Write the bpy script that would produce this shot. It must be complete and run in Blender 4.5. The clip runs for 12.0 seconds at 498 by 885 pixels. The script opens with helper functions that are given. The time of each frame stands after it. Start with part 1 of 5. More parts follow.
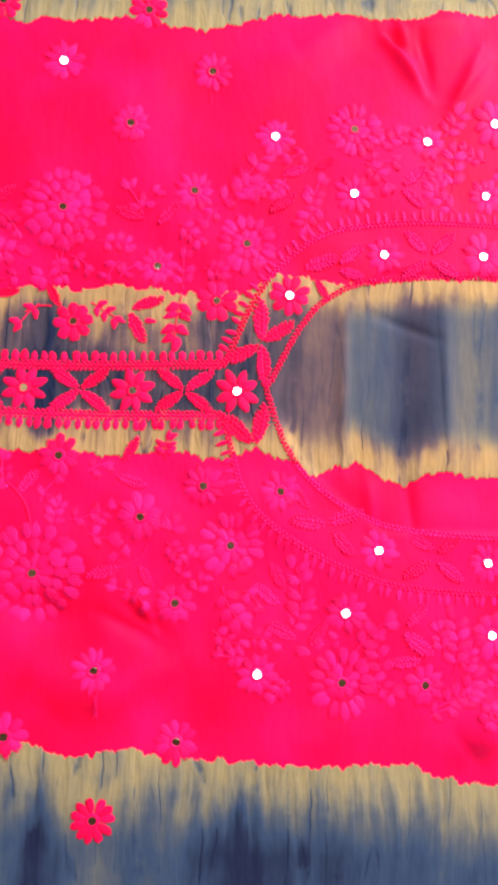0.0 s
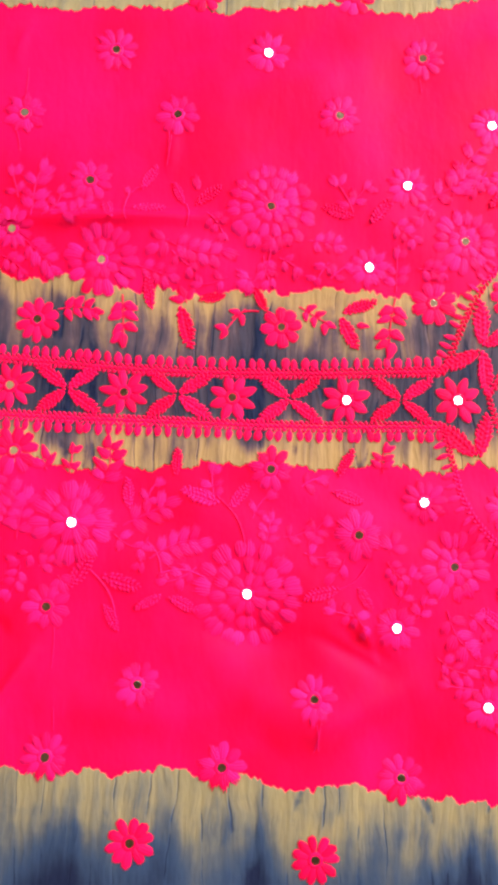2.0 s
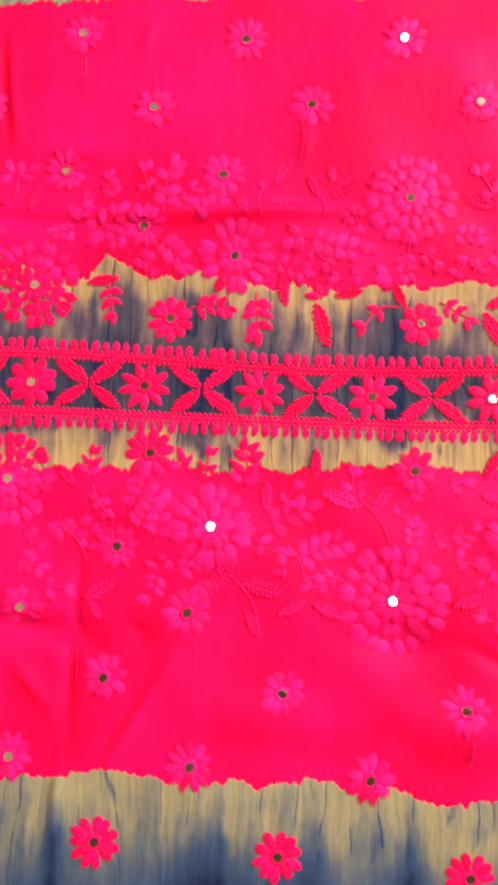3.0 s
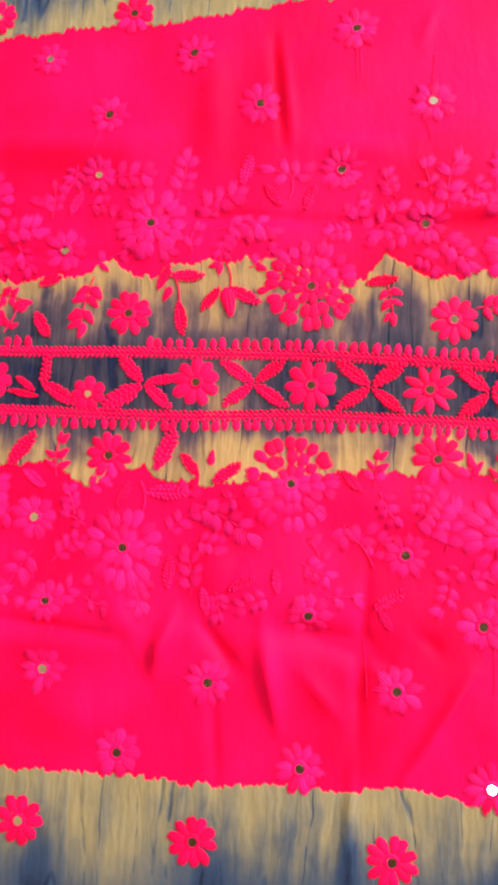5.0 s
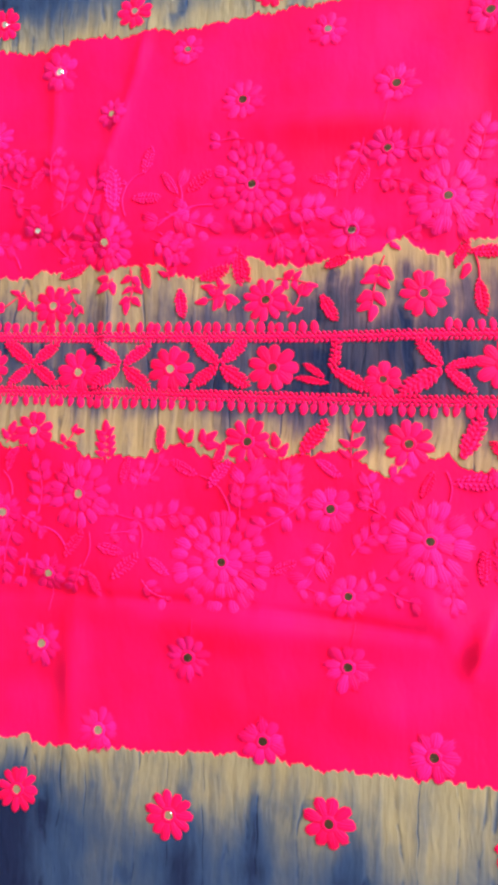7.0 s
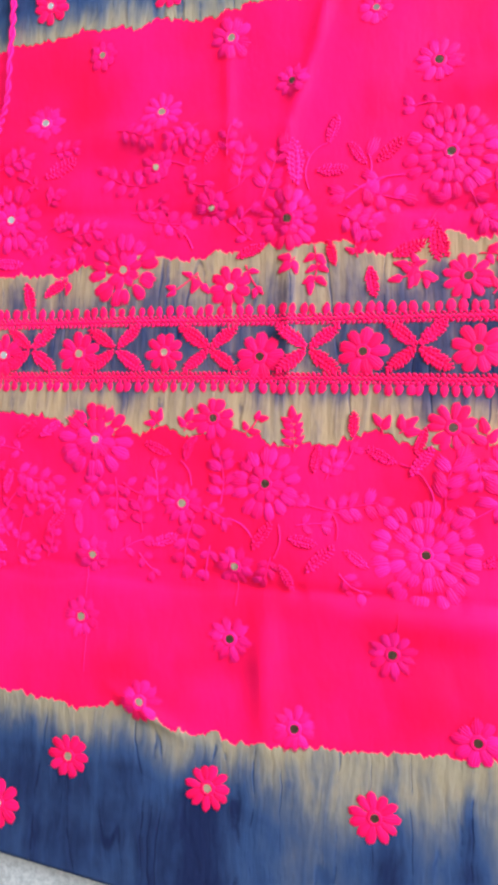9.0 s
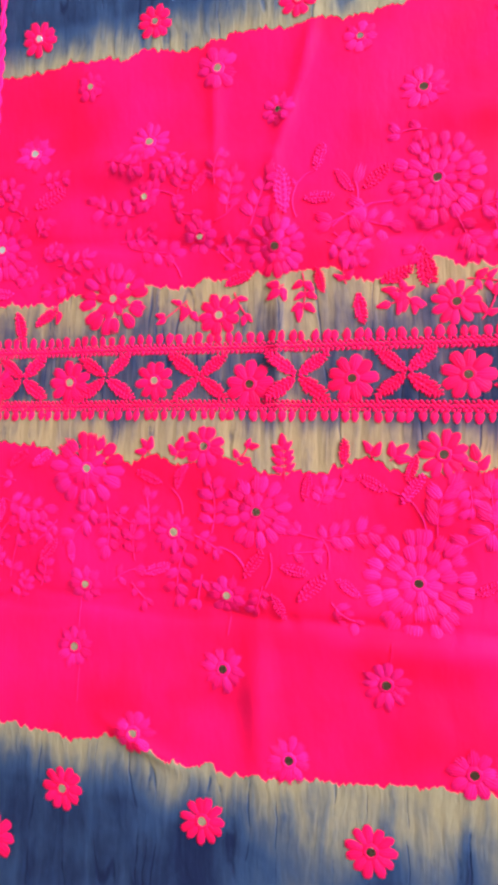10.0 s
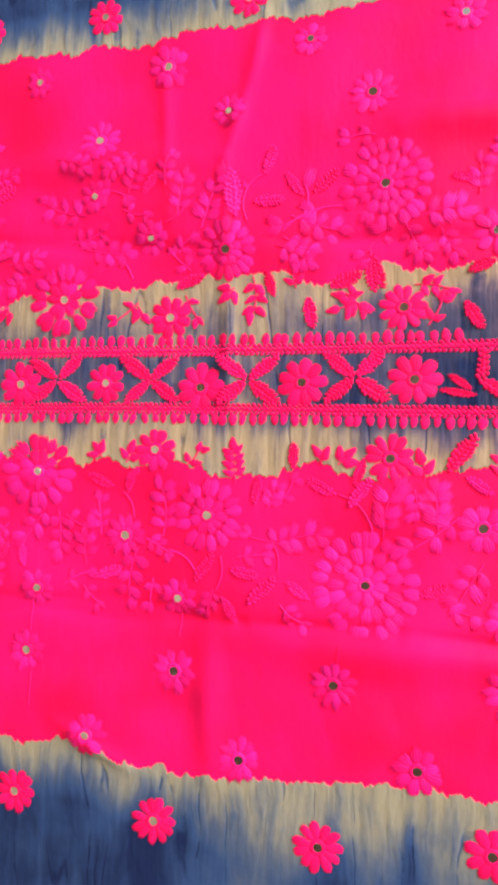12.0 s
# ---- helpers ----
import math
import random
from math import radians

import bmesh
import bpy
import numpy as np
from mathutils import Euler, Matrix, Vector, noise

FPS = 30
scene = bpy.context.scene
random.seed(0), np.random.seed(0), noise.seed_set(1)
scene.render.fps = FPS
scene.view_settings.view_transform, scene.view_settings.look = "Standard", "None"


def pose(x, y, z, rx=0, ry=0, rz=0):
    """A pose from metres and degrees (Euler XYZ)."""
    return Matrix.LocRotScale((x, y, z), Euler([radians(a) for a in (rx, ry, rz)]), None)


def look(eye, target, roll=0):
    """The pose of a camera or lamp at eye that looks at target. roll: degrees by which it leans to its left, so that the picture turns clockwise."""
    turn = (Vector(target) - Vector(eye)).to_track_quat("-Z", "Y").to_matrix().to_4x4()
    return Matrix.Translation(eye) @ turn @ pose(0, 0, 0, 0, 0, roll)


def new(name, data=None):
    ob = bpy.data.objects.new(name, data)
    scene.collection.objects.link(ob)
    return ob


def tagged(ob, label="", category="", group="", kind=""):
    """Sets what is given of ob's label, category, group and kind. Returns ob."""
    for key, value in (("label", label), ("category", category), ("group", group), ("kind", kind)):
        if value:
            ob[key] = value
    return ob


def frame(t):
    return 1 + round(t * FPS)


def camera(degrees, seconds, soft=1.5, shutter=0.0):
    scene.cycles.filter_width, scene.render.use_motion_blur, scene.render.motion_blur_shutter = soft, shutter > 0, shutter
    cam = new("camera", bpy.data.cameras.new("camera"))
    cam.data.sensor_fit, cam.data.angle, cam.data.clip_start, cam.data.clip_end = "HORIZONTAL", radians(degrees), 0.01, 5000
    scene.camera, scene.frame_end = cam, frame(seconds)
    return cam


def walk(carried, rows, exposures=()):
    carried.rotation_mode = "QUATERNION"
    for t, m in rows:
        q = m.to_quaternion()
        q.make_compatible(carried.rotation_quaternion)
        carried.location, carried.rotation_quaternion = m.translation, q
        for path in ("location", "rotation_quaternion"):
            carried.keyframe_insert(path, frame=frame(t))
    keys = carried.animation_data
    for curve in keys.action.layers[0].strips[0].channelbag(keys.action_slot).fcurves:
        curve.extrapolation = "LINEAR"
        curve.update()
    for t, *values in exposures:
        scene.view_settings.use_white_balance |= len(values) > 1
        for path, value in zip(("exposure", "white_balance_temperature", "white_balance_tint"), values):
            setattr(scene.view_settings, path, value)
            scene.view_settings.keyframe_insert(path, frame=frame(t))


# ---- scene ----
cam = camera(46.4, 12.0, soft=4.3)

# The path is given as if the cloth hung on a wall; LAY lays it over the floor.
LAY = pose(0, 0, 0, -90, 0, 0)
PATH = [
    (0, (0.051, -0.428, -0.071), (0.216, 1.559, 0.091), 1.2),
    (0.5, (0.034, -0.423, -0.073), (0.186, 1.564, 0.089), 1.1),
    (1, (0.003, -0.417, -0.067), (0.131, 1.573, 0.096), 1.1),
    (1.5, (-0.034, -0.406, -0.067), (0.046, 1.586, 0.101), 1.5),
    (2, (-0.076, -0.395, -0.064), (-0.029, 1.598, 0.101), 1.5),
    (2.5, (-0.12, -0.385, -0.062), (-0.113, 1.609, 0.092), 1.3),
    (2.7, (-0.135, -0.382, -0.062), (-0.144, 1.612, 0.092), 1.3),
    (4.3, (-0.254, -0.381, -0.065), (-0.355, 1.61, 0.093), 2.1),
    (4.5, (-0.275, -0.38, -0.063), (-0.398, 1.611, 0.089), 2.0),
    (5, (-0.314, -0.377, -0.064), (-0.489, 1.609, 0.094), 2.1),
    (5.5, (-0.356, -0.378, -0.066), (-0.588, 1.602, 0.088), 2.4),
    (6, (-0.404, -0.375, -0.069), (-0.693, 1.598, 0.084), 2.4),
    (6.5, (-0.444, -0.376, -0.071), (-0.766, 1.593, 0.073), 2.2),
    (7, (-0.476, -0.377, -0.071), (-0.829, 1.588, 0.057), 1.9),
    (7.5, (-0.512, -0.377, -0.074), (-0.903, 1.582, 0.032), 1.9),
    (7.7, (-0.522, -0.377, -0.075), (-0.93, 1.578, 0.026), 2.0),
    (9.3, (-0.596, -0.379, -0.071), (-1.033, 1.571, 0.008), 1.4),
    (9.5, (-0.588, -0.378, -0.067), (-1.035, 1.569, 0.026), 1.4),
    (10, (-0.582, -0.376, -0.059), (-1.027, 1.571, 0.047), 0.7),
    (10.5, (-0.579, -0.374, -0.059), (-1.026, 1.571, 0.06), 0.5),
    (11, (-0.578, -0.375, -0.059), (-1.005, 1.576, 0.051), 0.6),
    (11.5, (-0.571, -0.375, -0.058), (-0.962, 1.585, 0.024), 0.9),
    (12, (-0.563, -0.374, -0.05), (-0.939, 1.589, 0.023), 0.6),
]
walk(cam, [(t, LAY @ look(eye, target, roll)) for t, eye, target, roll in PATH],
     exposures=[(0, -0.04, 6250, 12), (2.5, 0.03, 6450, 11), (4.5, 0.08, 6750, 10), (5.5, 0.13, 6350, 11), (7.5, 0.25, 5250, 14), (9.5, 0.27, 4750, 17), (10, 0.27, 5100, 15), (12, 0.29, 5150, 15)])

# ---------------------------------------------------------------- light
world = bpy.data.worlds.new("room_air")
scene.world = world
world.use_nodes = True
world.node_tree.nodes["Background"].inputs[0].default_value = (0.75, 0.85, 1.0, 1)
world.node_tree.nodes["Background"].inputs[1].default_value = 0.3


def lamp(name, eye, target, sx, sy, watts, colour):
    data = bpy.data.lights.new(name, "AREA")
    data.shape, data.size, data.size_y, data.energy, data.color = "RECTANGLE", sx, sy, watts, colour
    ob = new(name, data)
    ob.matrix_world = look(eye, target)
    return ob


# side lamp for the light from upper right; its window is assumed, unseen
lamp("assumed_window_light", (2.5, 2.0, 1.75), (-0.4, 0, 0.1), 1.9, 1.35, 310, (1.0, 0.97, 0.93))
lamp("ceiling_panel_light", (0.95, 0.5, 2.55), (0.95, 0.5, 0), 1.3, 1.2, 48, (1.0, 0.97, 0.92))
scene.view_settings.exposure = 0.0


# ---------------------------------------------------------------- materials
class Nodes:
    """A small writer of node trees."""

    def __init__(self, name):
        self.material = bpy.data.materials.new(name)
        self.material.use_nodes = True
        self.tree = self.material.node_tree
        self.shader = self.tree.nodes["Principled BSDF"]

    def add(self, kind, links=(), **values):
        node = self.tree.nodes.new(kind)
        for key, value in values.items():
            setattr(node, key, value)
        for slot, value in links:
            self.set(node, slot, value)
        return node

    def set(self, node, slot, value):
        if isinstance(value, bpy.types.NodeSocket):
            self.tree.links.new(value, node.inputs[slot])
        else:
            node.inputs[slot].default_value = value

    def math(self, op, a, b=0.0, c=0.0, clamp=False):
        node = self.add("ShaderNodeMath", ((0, a), (1, b), (2, c)), operation=op)
        node.use_clamp = clamp
        return node.outputs[0]

    def noise(self, vector, scale, detail=2.0, rough=0.5):
        node = self.add("ShaderNodeTexNoise", (("Scale", scale), ("Detail", detail), ("Roughness", rough)))
        if vector is not None:
            self.set(node, "Vector", vector)
        return node.outputs["Fac"]

    def stretch(self, vector, x, y, z):
        return self.add("ShaderNodeMapping", ((0, vector), (3, (x, y, z)))).outputs[0]

    def ramp(self, value, low, high, out_low=0.0, out_high=1.0):
        node = self.add("ShaderNodeMapRange", ((0, value), (1, low), (2, high), (3, out_low), (4, out_high)), interpolation_type="SMOOTHSTEP")
        return node.outputs[0]

    def mix(self, fac, a, b):
        node = self.add("ShaderNodeMix", ((0, fac), (6, a), (7, b)), data_type="RGBA")
        return node.outputs[2]

    def bump(self, height, strength, distance):
        return self.add("ShaderNodeBump", (("Height", height), ("Strength", strength), ("Distance", distance))).outputs[0]

    def finish(self, colour, rough, normal=None, **more):
        self.set(self.shader, "Base Color", colour)
        self.set(self.shader, "Roughness", rough)
        if normal is not None:
            self.set(self.shader, "Normal", normal)
        for key, value in more.items():
            self.set(self.shader, key.replace("_", " "), value)
        return self.material


def cloth_material():
    """Tie-dyed cotton satin: pink bands with ragged edges, sand running into indigo between them."""
    n = Nodes("tie_dyed_cloth")
    place = n.add("ShaderNodeTexCoord").outputs["Object"]
    pink = n.add("ShaderNodeAttribute", attribute_name="pink_depth").outputs["Fac"]
    navy = n.add("ShaderNodeAttribute", attribute_name="navy").outputs["Fac"]
    warm = n.add("ShaderNodeAttribute", attribute_name="warm").outputs["Fac"]
    still = n.add("ShaderNodeAttribute", attribute_name="still").outputs["Fac"]
    # ragged edge of the pink dye, a few millimetres deep
    teeth = n.noise(n.stretch(place, 230, 45, 1), 1.0, 2.0, 0.6)
    waves = n.noise(n.stretch(place, 70, 20, 1), 1.0, 2.0)
    edge = n.math("ADD", n.math("MULTIPLY", n.math("SUBTRACT", teeth, 0.5), 0.011), n.math("MULTIPLY", n.math("SUBTRACT", waves, 0.5), 0.014))
    inside = n.ramp(n.math("ADD", pink, edge), -0.0006, 0.0006)
    # indigo that crept up the pleats: soft columns, cloudy washes and fine gathered lines
    bend = n.math("MULTIPLY", n.math("SUBTRACT", n.noise(n.stretch(place, 20, 14, 1), 1.0, 3.0, 0.6), 0.5), 0.014)
    split = n.add("ShaderNodeSeparateXYZ", ((0, place),))
    bent = n.add("ShaderNodeCombineXYZ", ((0, n.math("ADD", split.outputs[0], bend)), (1, split.outputs[1]))).outputs[0]
    column = n.noise(n.stretch(bent, 100, 13, 1), 1.0, 3.0, 0.5)
    cloud = n.noise(n.stretch(bent, 34, 26, 1), 1.0, 4.0, 0.55)
    gather = n.noise(n.stretch(bent, 200, 34, 1), 1.0, 2.0, 0.5)
    blot = n.noise(n.stretch(place, 95, 60, 1), 1.0, 3.0, 0.6)
    # thin indigo veins, which also paint the pleats' shade as dark lines
    crease = n.math("ABSOLUTE", n.math("SUBTRACT", n.noise(n.stretch(bent, 34, 3.0, 1), 1.0, 1.0), 0.5))
    crease = n.math("MULTIPLY", n.ramp(crease, 0.0, 0.013, 1.0, 0.0), n.ramp(cloud, 0.44, 0.56))
    hair = n.math("ABSOLUTE", n.math("SUBTRACT", n.noise(n.stretch(bent, 95, 16, 1), 1.0, 1.0), 0.5))
    hair = n.math("MULTIPLY", n.ramp(hair, 0.0, 0.035, 1.0, 0.0), n.ramp(column, 0.42, 0.62))
    run = n.math("ADD", n.math("MULTIPLY", n.math("SUBTRACT", column, 0.5), 1.35), n.math("MULTIPLY", n.math("SUBTRACT", cloud, 0.5), 1.05))
    run = n.math("ADD", run, n.math("MULTIPLY", n.math("SUBTRACT", gather, 0.5), 0.27))
    run = n.math("ADD", run, n.math("MULTIPLY", n.math("SUBTRACT", blot, 0.5), 0.45))
    run = n.math("ADD", run, n.math("ADD", n.math("MULTIPLY", crease, 0.52), n.math("MULTIPLY", hair, 0.10)))
    amount = n.math("ADD", navy, n.math("MULTIPLY", run, n.math("MULTIPLY", n.math("ADD", 0.8, n.math("MULTIPLY", warm, 0.15)), n.math("SUBTRACT", 1.0, still))))
    tint = n.noise(n.stretch(place, 42, 26, 1), 1.0, 3.0)
    sand = n.mix(warm, n.mix(tint, (0.34, 0.265, 0.12, 1), (0.25, 0.22, 0.145, 1)), n.mix(tint, (0.49, 0.285, 0.105, 1), (0.32, 0.22, 0.125, 1)))
    grey = n.mix(warm, n.mix(tint, (0.135, 0.135, 0.115, 1), (0.105, 0.125, 0.15, 1)), n.mix(tint, (0.130, 0.076, 0.088, 1), (0.098, 0.065, 0.092, 1)))
    indigo = n.mix(warm, n.mix(blot, (0.026, 0.052, 0.125, 1), (0.044, 0.072, 0.130, 1)), n.mix(blot, (0.038, 0.035, 0.064, 1), (0.055, 0.046, 0.066, 1)))
    undyed = n.mix(n.ramp(amount, -0.08, 0.68), sand, grey)
    undyed = n.mix(n.ramp(amount, 0.42, 0.98), undyed, indigo)
    undyed = n.mix(n.ramp(amount, 0.88, 1.4), undyed, (0.013, 0.018, 0.050, 1))
    # uneven pink dye, its range widened to paint in lit and shaded folds
    rose = n.mix(n.ramp(n.noise(n.stretch(place, 11, 8, 1), 1.0, 4.0, 0.55), 0.3, 0.7), (0.96, 0.0008, 0.048, 1), (0.96, 0.003, 0.105, 1))
    colour = n.mix(inside, undyed, rose)
    weave = n.noise(n.stretch(place, 1800, 1500, 1), 1.0, 1.0)
    crumple = n.math("ADD", n.noise(n.stretch(place, 55, 24, 1), 1.0, 3.0, 0.55), n.math("MULTIPLY", n.noise(n.stretch(place, 130, 85, 1), 1.0, 2.0), 0.3))
    pleats = n.math("ADD", n.math("MULTIPLY", gather, 0.0014), n.math("SUBTRACT", n.math("MULTIPLY", column, 0.0016), n.math("MULTIPLY", crease, 0.0005)))
    height = n.math("ADD", n.math("MULTIPLY", weave, 0.00006), n.math("ADD", n.math("MULTIPLY", crumple, 0.0012), n.math("MULTIPLY", pleats, n.math("MULTIPLY", n.math("SUBTRACT", 1.0, still), n.math("SUBTRACT", 1.0, inside)))))
    return n.finish(colour, 0.6, n.bump(height, 0.8, 1.0), Specular_IOR_Level=0.05)


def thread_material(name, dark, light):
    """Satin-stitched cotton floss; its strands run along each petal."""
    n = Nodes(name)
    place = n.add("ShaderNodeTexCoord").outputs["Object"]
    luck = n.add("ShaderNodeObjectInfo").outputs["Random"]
    # strands also tint the floss darker in their grooves, as painted shade
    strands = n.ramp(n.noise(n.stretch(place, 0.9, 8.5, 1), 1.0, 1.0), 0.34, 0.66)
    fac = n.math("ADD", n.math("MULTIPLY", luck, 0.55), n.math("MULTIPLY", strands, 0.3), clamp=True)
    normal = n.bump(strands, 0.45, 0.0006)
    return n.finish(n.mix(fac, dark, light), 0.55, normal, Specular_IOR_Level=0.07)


def mirror_material():
    n = Nodes("mirror_glass")
    haze = n.noise(n.add("ShaderNodeTexCoord").outputs["Object"], 900, 2.0)
    return n.finish((0.93, 0.94, 0.92, 1), n.ramp(haze, 0.3, 0.8, 0.03, 0.12), Metallic=1.0)


def floor_material():
    n = Nodes("speckled_floor_stone")
    place = n.add("ShaderNodeTexCoord").outputs["Object"]
    chips = n.noise(place, 260, 3.0, 0.7)
    cloud = n.noise(place, 60, 3.0)
    colour = n.mix(n.ramp(chips, 0.35, 0.65), (0.30, 0.28, 0.22, 1), (0.50, 0.48, 0.38, 1))
    return n.finish(n.mix(n.math("MULTIPLY", cloud, 0.4), colour, (0.62, 0.60, 0.50, 1)), 0.35)


def plaster_material(name, a, b):
    n = Nodes(name)
    place = n.add("ShaderNodeTexCoord").outputs["Object"]
    return n.finish(n.mix(n.noise(place, 2.5, 5.0), a, b), 0.85, n.bump(n.noise(place, 90, 3.0), 0.3, 0.002))


CLOTH = cloth_material()
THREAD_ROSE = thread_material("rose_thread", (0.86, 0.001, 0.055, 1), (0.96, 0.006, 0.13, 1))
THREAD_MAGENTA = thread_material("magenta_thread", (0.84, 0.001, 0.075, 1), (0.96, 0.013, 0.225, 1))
MIRROR = mirror_material()
STONE = floor_material()
CEILING = plaster_material("ceiling_plaster", (0.085, 0.042, 0.018, 1), (0.12, 0.062, 0.026, 1))
CREAM = plaster_material("cream_plaster", (0.66, 0.50, 0.30, 1), (0.72, 0.57, 0.36, 1))
WALL = plaster_material("wall_plaster", (0.42, 0.40, 0.33, 1), (0.48, 0.45, 0.38, 1))


# ---------------------------------------------------------------- shape of the cloth
def smooth(a, b, v):
    s = np.clip((v - a) / (b - a), 0, 1)
    return s * s * (3 - 2 * s)


# edges of the dye bands, as pairs of X and Y along the cloth
TOP_X = (-1.100, -0.863, -0.801, -0.769, -0.743, -0.721, -0.677, -0.644, -0.621, -0.594, -0.574, -0.487, -0.446, -0.425, -0.385, -0.349, -0.261, -0.182, -0.110, -0.094, -0.030, -0.009, 0.017, 0.048, 0.070, 0.092, 0.133, 0.174, 0.207, 0.244, 0.284, 0.700)
TOP_Y = (0.238, 0.238, 0.244, 0.241, 0.245, 0.240, 0.246, 0.243, 0.247, 0.244, 0.248, 0.257, 0.264, 0.262, 0.265, 0.270, 0.280, 0.281, 0.285, 0.281, 0.287, 0.292, 0.285, 0.286, 0.291, 0.302, 0.307, 0.306, 0.307, 0.317, 0.322, 0.322)
UP_X = (-1.100, -0.856, -0.828, -0.801, -0.783, -0.752, -0.718, -0.682, -0.651, -0.613, -0.588, -0.570, -0.549, -0.536, -0.500, -0.464, -0.449, -0.421, -0.406, -0.346, -0.290, -0.275, -0.261, -0.233, -0.198, -0.175, -0.137, -0.100, -0.075, -0.054, -0.018, 0.024, 0.083, 0.109, 0.135, 0.162, 0.211, 0.280, 0.700)
UP_Y = (0.065, 0.065, 0.062, 0.069, 0.072, 0.073, 0.071, 0.074, 0.079, 0.077, 0.067, 0.072, 0.081, 0.073, 0.073, 0.081, 0.089, 0.076, 0.087, 0.091, 0.078, 0.078, 0.094, 0.079, 0.082, 0.074, 0.0755, 0.0735, 0.076, 0.075, 0.079, 0.075, 0.078, 0.092, 0.091, 0.088, 0.095, 0.099, 0.099)
LOW_X = (-1.100, -0.852, -0.824, -0.784, -0.758, -0.737, -0.716, -0.692, -0.669, -0.650, -0.620, -0.606, -0.592, -0.573, -0.552, -0.524, -0.484, -0.456, -0.434, -0.415, -0.396, -0.356, -0.327, -0.292, -0.271, -0.245, -0.208, -0.186, -0.160, -0.133, -0.092, -0.069, -0.033, -0.013, 0.028, 0.069, 0.090, 0.111, 0.137, 0.167, 0.193, 0.206, 0.224, 0.246, 0.278, 0.700)
LOW_Y = (-0.037, -0.037, -0.042, -0.050, -0.053, -0.046, -0.054, -0.047, -0.053, -0.061, -0.056, -0.054, -0.047, -0.054, -0.060, -0.054, -0.051, -0.064, -0.053, -0.053, -0.063, -0.060, -0.057, -0.053, -0.049, -0.052, -0.046, -0.054, -0.049, -0.052, -0.045, -0.047, -0.046, -0.049, -0.044, -0.049, -0.042, -0.046, -0.060, -0.048, -0.063, -0.065, -0.056, -0.055, -0.059, -0.059)
END_X = (-1.100, -0.844, -0.817, -0.795, -0.766, -0.741, -0.721, -0.697, -0.670, -0.656, -0.613, -0.592, -0.565, -0.519, -0.484, -0.454, -0.425, -0.392, -0.350, -0.322, -0.282, -0.240, -0.200, -0.164, -0.135, -0.118, -0.081, -0.059, -0.039, -0.020, -0.001, 0.031, 0.055, 0.087, 0.107, 0.140, 0.173, 0.210, 0.231, 0.253, 0.275, 0.700)
END_Y = (-0.239, -0.239, -0.240, -0.245, -0.240, -0.242, -0.251, -0.252, -0.254, -0.254, -0.251, -0.250, -0.248, -0.246, -0.249, -0.248, -0.247, -0.249, -0.250, -0.245, -0.248, -0.242, -0.249, -0.248, -0.250, -0.244, -0.253, -0.251, -0.258, -0.258, -0.254, -0.259, -0.261, -0.264, -0.267, -0.269, -0.268, -0.268, -0.276, -0.283, -0.281, -0.281)


# darker (+) and paler (-) columns of the dye: place along the cloth, half width, strength
MIDDLE_WASH = ((-0.065, 0.013, 0.65), (-0.198, 0.016, 0.28), (-0.25, 0.012, 0.15), (-0.136, 0.03, -0.12), (0.0, 0.04, -0.22), (0.06, 0.02, 0.1),
               (-0.365, 0.026, -0.42), (-0.42, 0.03, 0.12), (-0.497, 0.026, 0.38), (-0.57, 0.014, 0.12), (-0.64, 0.022, -0.3), (-0.605, 0.012, -0.15), (-0.70, 0.02, -0.2), (-0.80, 0.04, -0.1))
LOWER_WASH = ((-0.116, 0.012, 0.3), (-0.053, 0.012, 0.35), (0.087, 0.022, 0.4), (0.15, 0.03, 0.12), (-0.181, 0.018, 0.4), (-0.099, 0.016, -0.2), (-0.018, 0.02, -0.22), (-0.24, 0.02, -0.15), (-0.278, 0.005, 0.35),
              (-0.362, 0.012, 0.3), (-0.32, 0.02, -0.12), (-0.425, 0.03, -0.35), (-0.473, 0.009, 0.35), (-0.531, 0.008, 0.35), (-0.50, 0.02, -0.15), (-0.581, 0.010, 0.4), (-0.63, 0.022, -0.12), (-0.70, 0.012, 0.3))


def washes(x, table, spread=1.0):
    return sum(s * np.exp(-((x - at) / (w * spread)) ** 2) for at, w, s in table)


